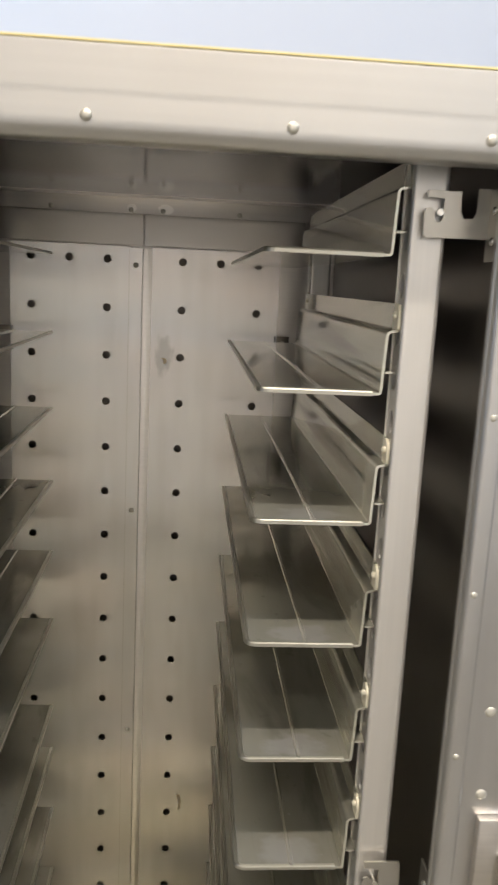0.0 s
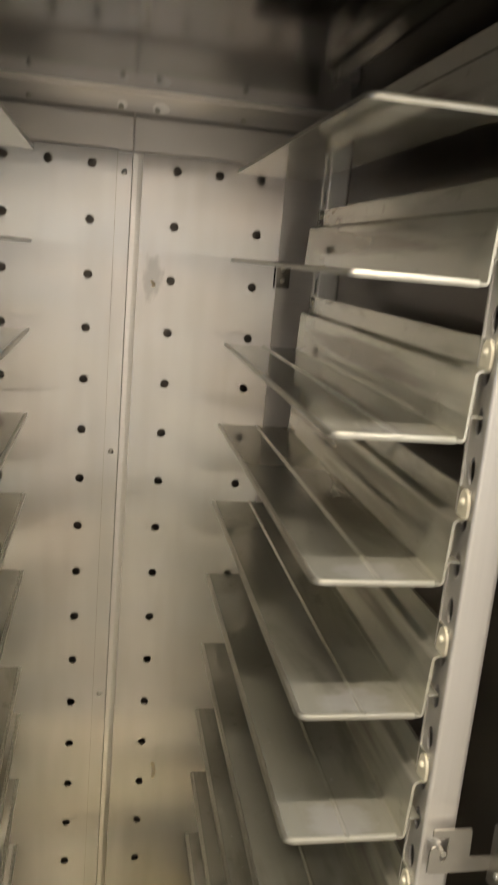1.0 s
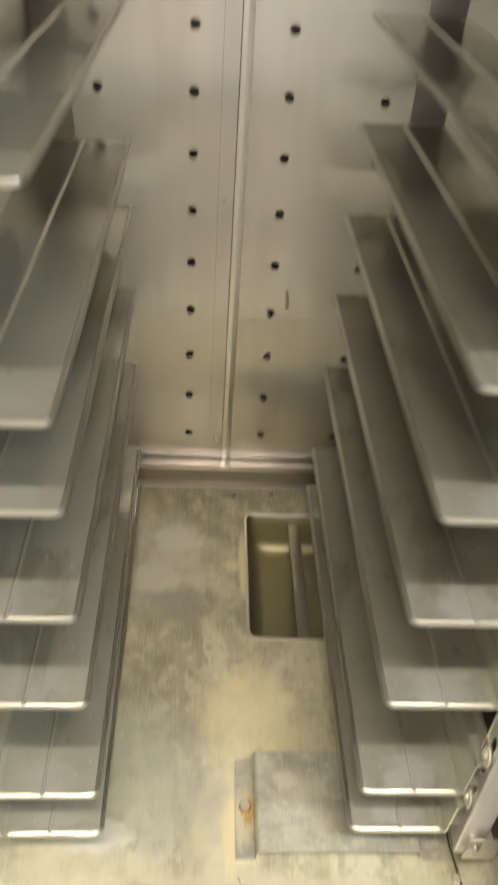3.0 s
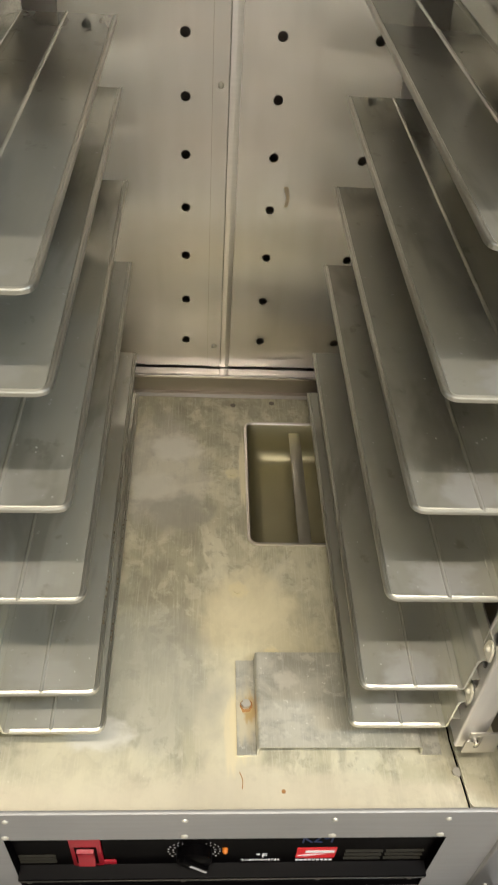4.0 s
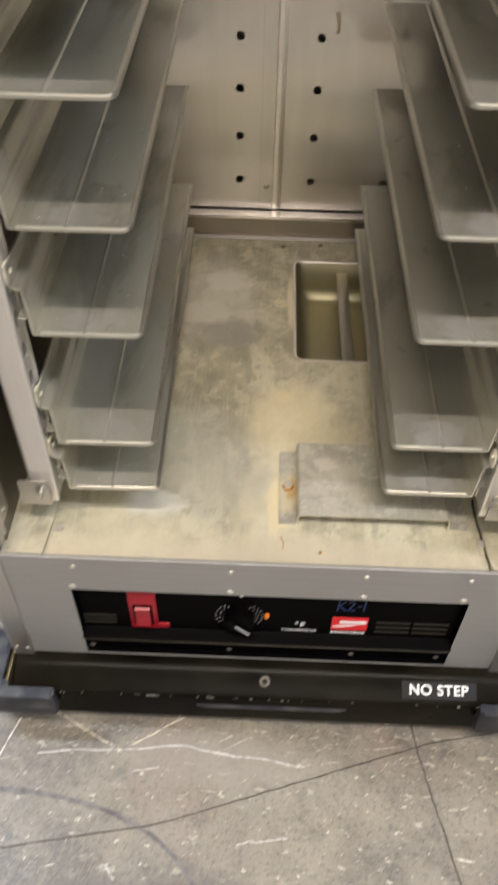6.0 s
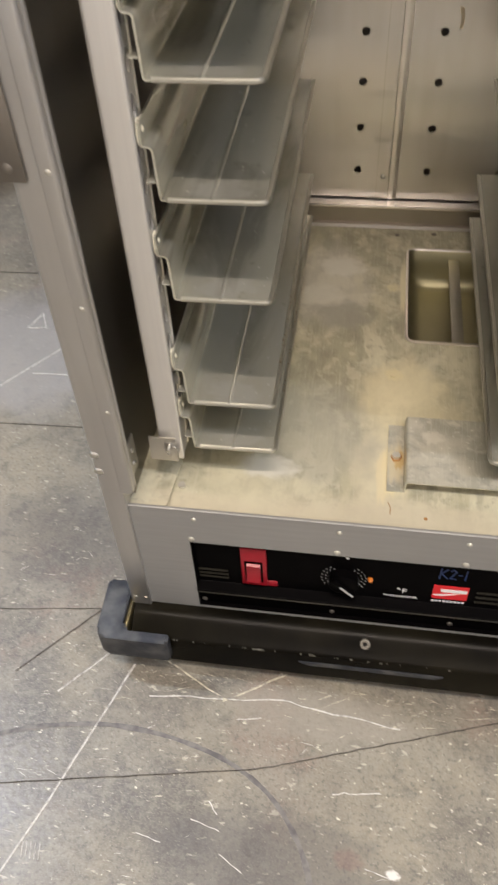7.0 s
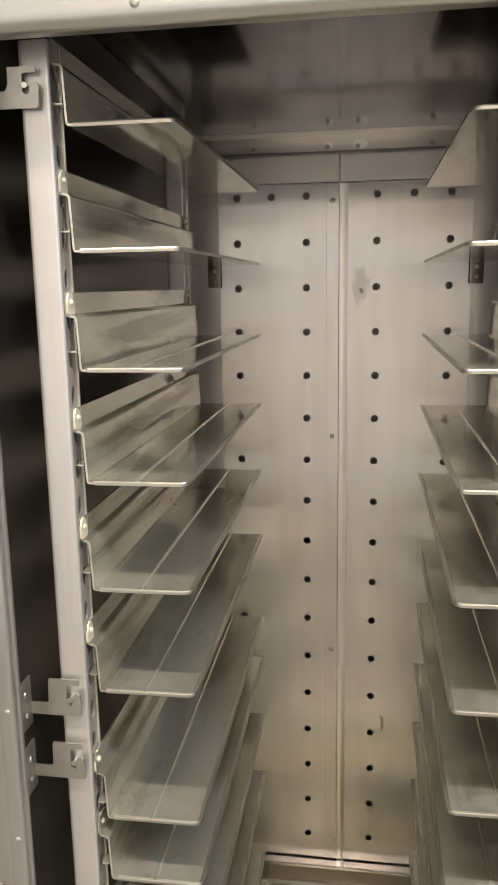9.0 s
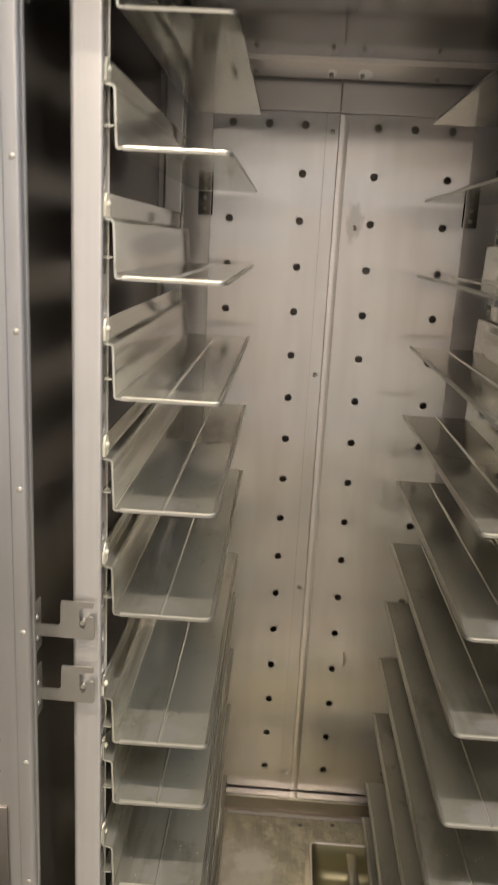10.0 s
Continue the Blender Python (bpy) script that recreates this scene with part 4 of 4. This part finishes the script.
bm = box(B(), -0.0017, 0.0017, -0.0192, -0.0184, -0.0205, 0.006)
bmesh.ops.transform(bm, verts=bm.verts, matrix=Matrix.Translation((-0.027, CY, 0.198)) @ Matrix.Rotation(radians(-42), 4, "Y"))
part("pointer", bm, GREYPRINT, knob, "worn grey pointer line")
tick = mesh_of("tick", box(B(), -0.0004, 0.0004, -0.0005, 0.0, 0.0235, 0.0255), GREYPRINT)
for k in range(19):
    ang = -150 + k * 300 / 18
    if abs(ang) < 30:
        continue
    piece("tick", tick, controls, Matrix.Translation((-0.027, CY, 0.198)) @ Matrix.Rotation(radians(ang), 4, "Y"))
for k in range(7):
    ang = radians(38 + k * 14)
    for sgn in (-1, 1):
        x, z = -0.027 + sgn * 0.0300 * math.sin(ang), 0.198 + 0.0300 * math.cos(ang)
        part("numeral_bar", box(B(), x - 0.0010, x + 0.0010, CY - 0.0005, CY - 0.0001, z - 0.0006, z + 0.0006), GREYPRINT, controls)
part("indicator", disc_solid(B(), (0.0085, CY - 0.003, 0.203), 0.0034, 0.003, "y", 14, 0.003), AMBER, controls, "small amber indicator lamp")
part("indicator", disc_solid(B(), (-0.024, CY - 0.0006, 0.246), 0.0022, 0.0005, "y", 10), WHITEPRINT, controls)
facing = lambda x, y, z: Matrix.Translation((x, y, z)) @ Matrix.Rotation(radians(90), 4, "X")
lettering("unit_mark", "\u00b0F", 0.016, WHITEPRINT, controls, facing(0.052, CY - 0.0005, 0.181), 0.0002)
lettering("thermometer_lettering", "THERMOMETER", 0.0062, WHITEPRINT, controls, facing(0.0515, CY - 0.0005, 0.1675), 0.0002)
badge = part("badge", box(B(), 0.093, 0.1395, CY - 0.0008, CY - 0.0001, 0.1725, 0.204), REDPRINT, controls, "red maker's badge with a white swoosh")
part("badge_bar", box(B(), 0.103, 0.1375, CY - 0.0011, CY - 0.0007, 0.1895, 0.1965), WHITEPRINT, badge)
part("badge_swoosh", extrude(B(), [(0.0945, 0.1800), (0.1060, 0.1800), (0.1290, 0.1875), (0.1060, 0.1845), (0.0945, 0.1820)], CY - 0.0011, CY - 0.0007, "y"), WHITEPRINT, badge)
for k in range(9):
    part("print_bar", box(B(), 0.0935 + k * 0.0050, 0.0972 + k * 0.0050, CY - 0.0006, CY - 0.0001, 0.1643, 0.1678), WHITEPRINT, controls)
for x0, z0, x1, z1 in ((0.0975, 0.220, 0.0985, 0.243), (0.0985, 0.231, 0.1065, 0.242), (0.0990, 0.232, 0.1075, 0.221), (0.1105, 0.239, 0.1140, 0.242), (0.1140, 0.242, 0.1178, 0.238), (0.1178, 0.238, 0.1108, 0.222),
                       (0.1108, 0.222, 0.1190, 0.2215), (0.1215, 0.231, 0.1262, 0.2315), (0.1305, 0.221, 0.1312, 0.242)):
    way = Vector((x1 - x0, 0, z1 - z0))
    bm = box(B(), -0.0010, 0.0010, -0.0003, 0.0002, -way.length / 2 - 0.0006, way.length / 2 + 0.0006)
    bmesh.ops.transform(bm, verts=bm.verts, matrix=Matrix.Translation(((x0 + x1) / 2, CY - 0.0003, (z0 + z1) / 2)) @ Matrix.Rotation(math.atan2(way.x, way.z), 4, "Y"))
    part("ink_stroke", bm, BLUEINK, controls)

bar_line = rounded([(0.020, 0.1045), (-0.010, 0.1045), (-0.0475, 0.0842), (-0.0515, 0.0300), (-0.044, 0.0280), (0.020, 0.0280)], [0, 0.012, 0.004, 0.002, 0.002, 0], 5)
bar = part("bumper_bar", extrude(B(), bar_line, X0 - 0.333, X0 + 0.353, "x"), BLACKMETAL, cabinet, "black greasy rounded bumper bar", 0.9)
part("skirt_strip", extrude(B(), [(-0.082, 0.0665), (0.122, 0.0665), (0.112, 0.0590), (-0.070, 0.0590)], -0.0512, -0.0485, "y"), RUBBER, bar)
bm = disc_solid(B(), (0, 0, 0), 0.0075, 0.002, "y", 20, 0.0)
bmesh.ops.create_cone(bm, cap_ends=True, segments=6, radius1=0.0062, radius2=0.0056, depth=0.005, matrix=Matrix.Translation((0, -0.002, 0)) @ Matrix.Rotation(radians(90), 4, "X"))
bmesh.ops.transform(bm, verts=bm.verts, matrix=Matrix.Translation((0.010, -0.0275, 0.0955)) @ Matrix.Rotation(radians(-61), 4, "X"))
bolt = part("bolt", bm, BOLT, bar, "steel bolt with a hollow head")
bm = disc_solid(B(), (0, -0.0047, 0), 0.003, 0.001, "y", 12, 0.0)
bmesh.ops.transform(bm, verts=bm.verts, matrix=Matrix.Translation((0.010, -0.0275, 0.0955)) @ Matrix.Rotation(radians(-61), 4, "X"))
part("bolt_socket", bm, BLACK, bolt)
bm = B()
dice = random.Random(11)
for k in range(34):
    x, long, high = X0 + dice.uniform(-0.325, 0.325), dice.expovariate(1 / 0.0028) + 0.0006, dice.uniform(0.0002, 0.0007)
    y0, z0 = -0.0475 + dice.gauss(0, 0.0008), 0.0844 + dice.gauss(0, 0.0004)
    box(bm, x - long / 2, x + long / 2, -0.0490, -0.0458, z0 - high / 2 - 0.0006, z0 + high / 2 - 0.0006)
tagged(part("worn_edge", bm, WORN, bar), "flecks of bare metal along the worn edge", kind="stuff")
decal = Matrix.Translation((0.2440, -0.0305, 0.0940)) @ Matrix.Rotation(radians(28.4), 4, "X")
bm = box(B(), -0.049, 0.051, -0.0115, 0.0115, -0.0006, 0.0001)
bmesh.ops.transform(bm, verts=bm.verts, matrix=decal)
part("warning_label", bm, LABEL, bar, "dark worn label behind the words")
lettering("warning_lettering", "NO STEP", 0.0190, WHITEPRINT, bar, decal, 0.0003, "white printed warning words", 1.0, 0.0004)


def corner_bumper(s):
    end = 0.272 if s < 0 else 0.289
    line = [(end, -0.068), (0.370, -0.068), (0.379, -0.058), (0.382, 0.030), (0.3440, 0.030), (0.3435, -0.046), (0.338, -0.0525), (end, -0.0525)]
    bm = extrude(B(), rounded(mirrored(line, s), [0.004, 0.012, 0.012, 0.006, 0.003, 0.004, 0.004, 0.002], 4, True), 0.058, 0.106, "z")
    edges = [e for e in bm.edges if abs(e.verts[0].co.z - e.verts[1].co.z) < 1e-5]
    bmesh.ops.bevel(bm, geom=edges, offset=0.005, segments=2, profile=0.5, affect="EDGES")
    part("corner_bumper", bm, RUBBER, cabinet, "scuffed grey rubber corner bumper", 0.9)


corner_bumper(-1)
corner_bumper(1)
for s in (-1,):
    xs = sorted((X0 + s * 0.3385, X0 + s * 0.3430))
    part("bumper_bracket", box(B(), *xs, -0.046, 0.02, 0.060, 0.098, 0.0006), OLIVE, cabinet, "yellowed steel bracket inside the bumper")
part("base_frame", box(B(), X0 - 0.320, X0 + 0.320, 0.021, 0.785, 0.075, 0.0985), BLACKMETAL, cabinet)
part("control_box", box(B(), X0 - 0.29, X0 + 0.29, 0.031, 0.70, 0.10, 0.25), BLACK, cabinet)
for x in (-0.26, 0.26):
    for y in (0.09, 0.70):
        caster = part("caster", box(B(), X0 + x - 0.02, X0 + x + 0.02, y - 0.025, y + 0.025, 0.045, 0.075, 0.004), DARK, cabinet)
        part("wheel", rod(B(), (X0 + x - 0.014, y, 0.033), (X0 + x + 0.014, y, 0.033), 0.033, 24), RUBBER, caster)

# latch plate and screws on the hinge-less jamb, hinge on the other
bright_screw = mesh_of("screw", disc_solid(B(), (0, 0, 0), 0.0042, 0.001, "y", 14, 0.0016), RIVET)
dark_screw = mesh_of("screw", disc_solid(B(), (0, 0, 0), 0.0040, 0.001, "y", 14, 0.0012), DARK)
for z0, z1 in ((0.7815, 0.8810), (1.1900, 1.3000)):
    plate = part("strike_plate", box(B(), -0.3470, -0.3195, -0.0085, -0.0045, z0, z1, 0.0012), DARK, cabinet, "dark worn strike plate with two screws")
    for z in (z0 + 0.0135, z1 - 0.0140):
        piece("screw", dark_screw, plate, Matrix.Translation((-0.3333, -0.0087, z)) @ Matrix.Scale(1.1, 4))
for x, z in ((-0.3295, 0.431), (-0.3295, 0.402), (-0.3310, 0.922), (-0.3310, 0.956), (-0.3310, 1.124), (-0.3310, 1.157)):
    piece("screw", bright_screw, jamb, Matrix.Translation((x, -0.0043, z)) @ Matrix.Scale(1.55, 4))
for z in (1.268, 1.192):
    piece("screw", screw, jamb, Matrix.Translation((0.333, -0.0043, z)) @ Matrix.Scale(1.25, 4))
part("hinge_pad", box(B(), 0.3565, 0.3750, -0.0030, 0.020, 0.98, 1.33, 0.002), FRAME, cabinet, "folded steel mount beside the jamb")
hinge = part("hinge_leaf", box(B(), 0.3305, 0.362, -0.014, -0.0045, 1.03, 1.174, 0.002), STEEL, cabinet, "polished steel door hinge")
part("knuckle", rod(B(), (0.359, -0.018, 1.04), (0.359, -0.018, 1.14), 0.009, 16), RIVET, hinge)

# ---- hook brackets ----
HOOK = [(0.2484, 0), (0.2808, 0), (0.2818, -0.003), (0.2824, -0.0255), (0.2850, -0.0275), (0.3040, -0.0275), (0.3040, -0.0405), (0.2490, -0.0412), (0.2475, -0.0395), (0.2475, -0.0205),
        (0.2488, -0.0172), (0.2520, -0.0160), (0.2552, -0.0185), (0.2570, -0.0280), (0.2600, -0.0305), (0.2625, -0.0280), (0.2630, -0.0085), (0.2615, -0.0070), (0.2484, -0.0062)]
LOWHOOK = [p for p in HOOK if p[0] < 0.284][:4] + [(0.2824, -0.0400)] + [p for p in HOOK if p[0] < 0.284][4:]
TOPHOOK = [(0.2525, 0), (0.2790, 0), (0.2792, -0.0150), (0.2820, -0.0200), (0.2895, -0.0200), (0.2920, -0.0150), (0.2922, 0.0030), (0.3040, 0.0030), (0.3040, -0.0350), (0.2530, -0.0355), (0.2512, -0.0335),
           (0.2505, -0.0170), (0.2520, -0.0135), (0.2555, -0.0125), (0.2580, -0.0150), (0.2590, -0.0220), (0.2625, -0.0240), (0.2655, -0.0215), (0.2660, -0.0070), (0.2645, -0.0055), (0.2525, -0.0050)]


def hook_bracket(s, top, outline):
    bm = extrude(B(), mirrored([(u, v + top) for u, v in outline], s), 0.0440, 0.0462, "y")
    us = sorted((X0 + s * 0.3022, X0 + s * 0.3045))
    box(bm, *us, 0.022, 0.0465, top - 0.052, top + 0.002, 0.0005)
    bracket = part("hook_bracket", bm, HOOKSTEEL, cabinet, "punched steel hook bracket")
    for dz in (-0.014, -0.037):
        bm = disc_solid(B(), (0, 0, 0), 0.0036, 0.001, "x", 12, 0.002)
        bmesh.ops.transform(bm, verts=bm.verts, matrix=Matrix.Translation((X0 + s * 0.3021, 0.033, top + dz)) @ Matrix.Rotation(math.pi if s < 0 else 0, 4, "Z"))
        part("bracket_rivet", bm, RIVET, bracket)


for s in (-1, 1):
    hook_bracket(s, 1.681, TOPHOOK)
    hook_bracket(s, 1.087, HOOK)
    hook_bracket(s, 1.014, HOOK)
    hook_bracket(s, 0.417, LOWHOOK)

# ---- slide racks ----
SLIDE_Y0, SLIDE_Y1 = 0.064, 0.612
PITCH = 0.1133
LEFT_Z = [1.634 - PITCH * k for k in range(6)] + [0.917, 0.841, 0.730, 0.616, 0.465, 0.388]
RIGHT_Z = [1.632 - PITCH * k for k in range(6)] + [0.953, 0.842, 0.731, 0.619, 0.471, 0.394]


def slide_mesh(s):
    """A folded slide: flat ledge with a rib and a rolled lip, upright web with a foot tab, shelf step and rounded ear; ledge top at height 0."""
    bm = B()
    ledge = rounded([(0.226, SLIDE_Y0), (0.1292, SLIDE_Y0), (0.1292, SLIDE_Y1), (0.226, SLIDE_Y1)], [0, 0.012, 0.003, 0], 6)
    extrude(bm, [(s * u, v) for u, v in ledge], -0.0024, 0.0, "z")
    web = rounded([(0.2255, -0.0016), (0.2335, -0.0016), (0.2355, 0.0500), (0.2452, 0.0515), (0.2452, 0.0745)], [0, 0.004, 0.0025, 0.003, 0], 4)
    extrude(bm, [(s * u, v) for u, v in ribbon(web, 0.0021)], SLIDE_Y0, SLIDE_Y1, "y")
    box(bm, *sorted((s * 0.2352, s * 0.2440)), SLIDE_Y0, SLIDE_Y1, 0.0170, 0.0186)
    path = [Vector(p) for p in ledge]
    loops = []
    for inset, z in ((-0.0002, -0.0022), (-0.0001, 0.0006), (0.0005, 0.0017), (0.0014, 0.0020), (0.0021, 0.0013), (0.0027, 0.0003), (0.0033, 0.0005), (0.0039, 0.0008), (0.0046, 0.0005), (0.0052, -0.0001)):
        loop = []
        for i, p in enumerate(path):
            d = (path[min(i + 1, len(path) - 1)] - path[max(i - 1, 0)]).normalized()
            side = Vector((d.y, -d.x))
            q = p + side * inset
            loop.append(bm.verts.new((s * q.x, q.y, z)))
        loops.append(loop)
    for a, b in zip(loops, loops[1:]):
        for i in range(len(a) - 1):
            if min(path[i].y, path[i + 1].y) < SLIDE_Y1 - 0.004:
                bm.faces.new((a[i], a[i + 1], b[i + 1], b[i])).material_index = 1
    for u, r in ((0.1845, 0.0020),):
        y0 = SLIDE_Y0 + 0.0004
        ridge = [(s * (u + r * math.cos(a)), r * 1.15 * math.sin(a) - 0.0002) for a in [math.pi * k / 6 for k in range(7)]]
        extrude(bm, ridge, y0, SLIDE_Y1 - 0.001, "y")
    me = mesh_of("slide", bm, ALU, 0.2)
    me.materials.append(LIP)
    return me


def upright_mesh(s, y0, y1):
    """A channel with a row of key slots in the face that looks at the slides."""
    bm = B()
    inner, outer = 0.2445, 0.2705
    slots = [1.683 - 0.0377 * k for k in range(34)]
    z_cuts = [0.3725] + [(a + b) / 2 for a, b in zip(slots[::-1], slots[-2::-1])] + [1.705]
    holes = {(0, j): ((y0 + y1) / 2, z) for j, z in enumerate(slots[::-1])}
    pierced(bm, [y0 + 0.0025, y1 - 0.0025], z_cuts, holes, lambda a, b, d: (s * (inner + d), a, b), 0.002, 0.0052, 0.0105, 12)
    for face in (ribbon(rounded([(inner, y0 + 0.0025), (inner, y0), (outer, y0), (outer, y1)], 0.0024, 3), -0.0015), ribbon(rounded([(inner, y1 - 0.0025), (inner, y1), (outer - 0.003, y1)], 0.0024, 3), 0.0015)):
        extrude(bm, [(s * u, v) for u, v in face], 0.3725, 1.705, "z")
    return mesh_of("upright", bm, UPRIGHT, 0.15)


def slide_rack(s, heights):
    side = "a dozen" if s > 0 else "twelve"
    rack = thing("slide_rack", X0 + s * 0.19, 0.33, FLOOR_Z, "removable aluminium pan slide rack with " + side + " ledges hung on hooks", "slide rack", "slide racks in the cabinet")
    at = Matrix.Translation((X0, 0, 0))
    for y0, y1 in ((0.0540, 0.0840), (0.5750, 0.6050)):
        up = piece("upright", upright_mesh(s, y0, y1), rack, at, "slotted aluminium upright")
        if y0 < 0.1:
            for top in (1.681, 1.087, 1.014, 0.417):
                z = top - (0.0165 if top > 1.5 else 0.0235)
                part("pin", rod(B(), (X0 + s * (0.2622 if top > 1.5 else 0.2598), 0.0405 if top > 1.5 else 0.0445, z), (X0 + s * (0.2622 if top > 1.5 else 0.2598), 0.056, z), 0.0027, 12), RIVET, up)
    ledge = slide_mesh(s)
    bm = extrude(B(), [(a, b) for a, b in rounded([(0.0605, 0.0535), (0.0770, 0.0535), (0.0770, 0.060), (0.0740, 0.0735), (0.0665, 0.0755), (0.0605, 0.068)], [0.002, 0.002, 0.004, 0.006, 0.006, 0.004], 4, True)], s * 0.2412, s * 0.2436, "x")
    ear = mesh_of("ear", bm, EAR)
    bm = disc_solid(B(), (0, 0, 0), 0.0034, 0.001, "x", 12, 0.0026)
    bmesh.ops.transform(bm, verts=bm.verts, matrix=Matrix.Rotation(0 if s > 0 else math.pi, 4, "Z"))
    dot = mesh_of("slide_rivet", bm, EAR)
    for z in heights:
        lean = 0.0035 * max(0.0, min(1.0, (1.2 - z) / 0.5)) if s < 0 else 0.0
        splay = (0.001 + lean) / 0.55 if s < 0 else 0.0
        turned = Matrix.Translation((X0 + lean, SLIDE_Y0 + (-0.002 if s < 0 else 0.0), z)) @ Matrix.Rotation(splay, 4, "Z") @ Matrix.Translation((0, -SLIDE_Y0, 0))
        slide = piece("slide", ledge, rack, turned)
        if z < 0.75:
            flecks(slide, s, z, SPECK, int(z * 1000), 8, True)
        if s < 0 and z < 0.5:
            flecks(slide, s, z, GRIME, int(z * 1000) + 1, 26, False)
        if z < 1.6:
            piece("ear", ear, slide, Matrix.Translation((X0, 0, z)), "pale riveted ear")
            for y in (0.069, 0.590):
                piece("slide_rivet", dot, slide, Matrix.Translation((X0 + s * (0.2411 if y < 0.1 else 0.2432), y, z + 0.065)))


GRIME = material("baked_on_grime", (0.10, 0.075, 0.04), 0.5, 0.0, (0.30, 0.25, 0.15), 0.9, 160)
SPECK = material("dried_water_speck", (0.52, 0.51, 0.45), 0.5, 0.4)


def flecks(slide, s, z, mat, seed, count, spread):
    """Small baked-on crumbs along a slide's long edge and dried drops near its front."""
    rng = random.Random(seed)
    bm = B()
    for k in range(count):
        if spread:
            u, y = rng.uniform(0.135, 0.222), SLIDE_Y0 + 0.006 + rng.expovariate(1 / 0.06)
            r, h = rng.uniform(0.0004, 0.0009), 0.0002
        else:
            u, y = 0.1292 + rng.uniform(-0.0003, 0.0016), rng.uniform(0.14, 0.42)
            r, h = rng.uniform(0.0006, 0.0014), 0.0014
        if y > 0.4 and spread:
            continue
        ring = [(X0 + s * u + r * rng.uniform(0.6, 1.3) * math.cos(a), y + r * rng.uniform(0.7, 1.8) * math.sin(a)) for a in (0, 1.05, 2.1, 3.14, 4.19, 5.24)]
        extrude(bm, ring, z + 0.0001, z + 0.0001 + h, "z")
    tagged(part("dried_drops" if spread else "crumbs", bm, mat, slide), "small pale dried drops" if spread else "brown baked-on crumbs along the edge", kind="stuff")


slide_rack(-1, LEFT_Z)
slide_rack(1, RIGHT_Z)

# drip marks on the duct panel
for x, z, h in ((0.0815, 0.672, 0.030), (0.034, 1.475, 0.009)):
    part("drip_mark", extrude(B(), rounded([(x - 0.004, z + h / 2), (x + 0.003, z + h / 2), (x + 0.006, z - h * 0.1), (x + 0.004, z - h / 2), (x - 0.001, z - h / 2), (x + 0.001, z)], 0.0015, 3, True), BACK_Y - 0.0006, BACK_Y - 0.0001, "y"), GREASE, cabinet)
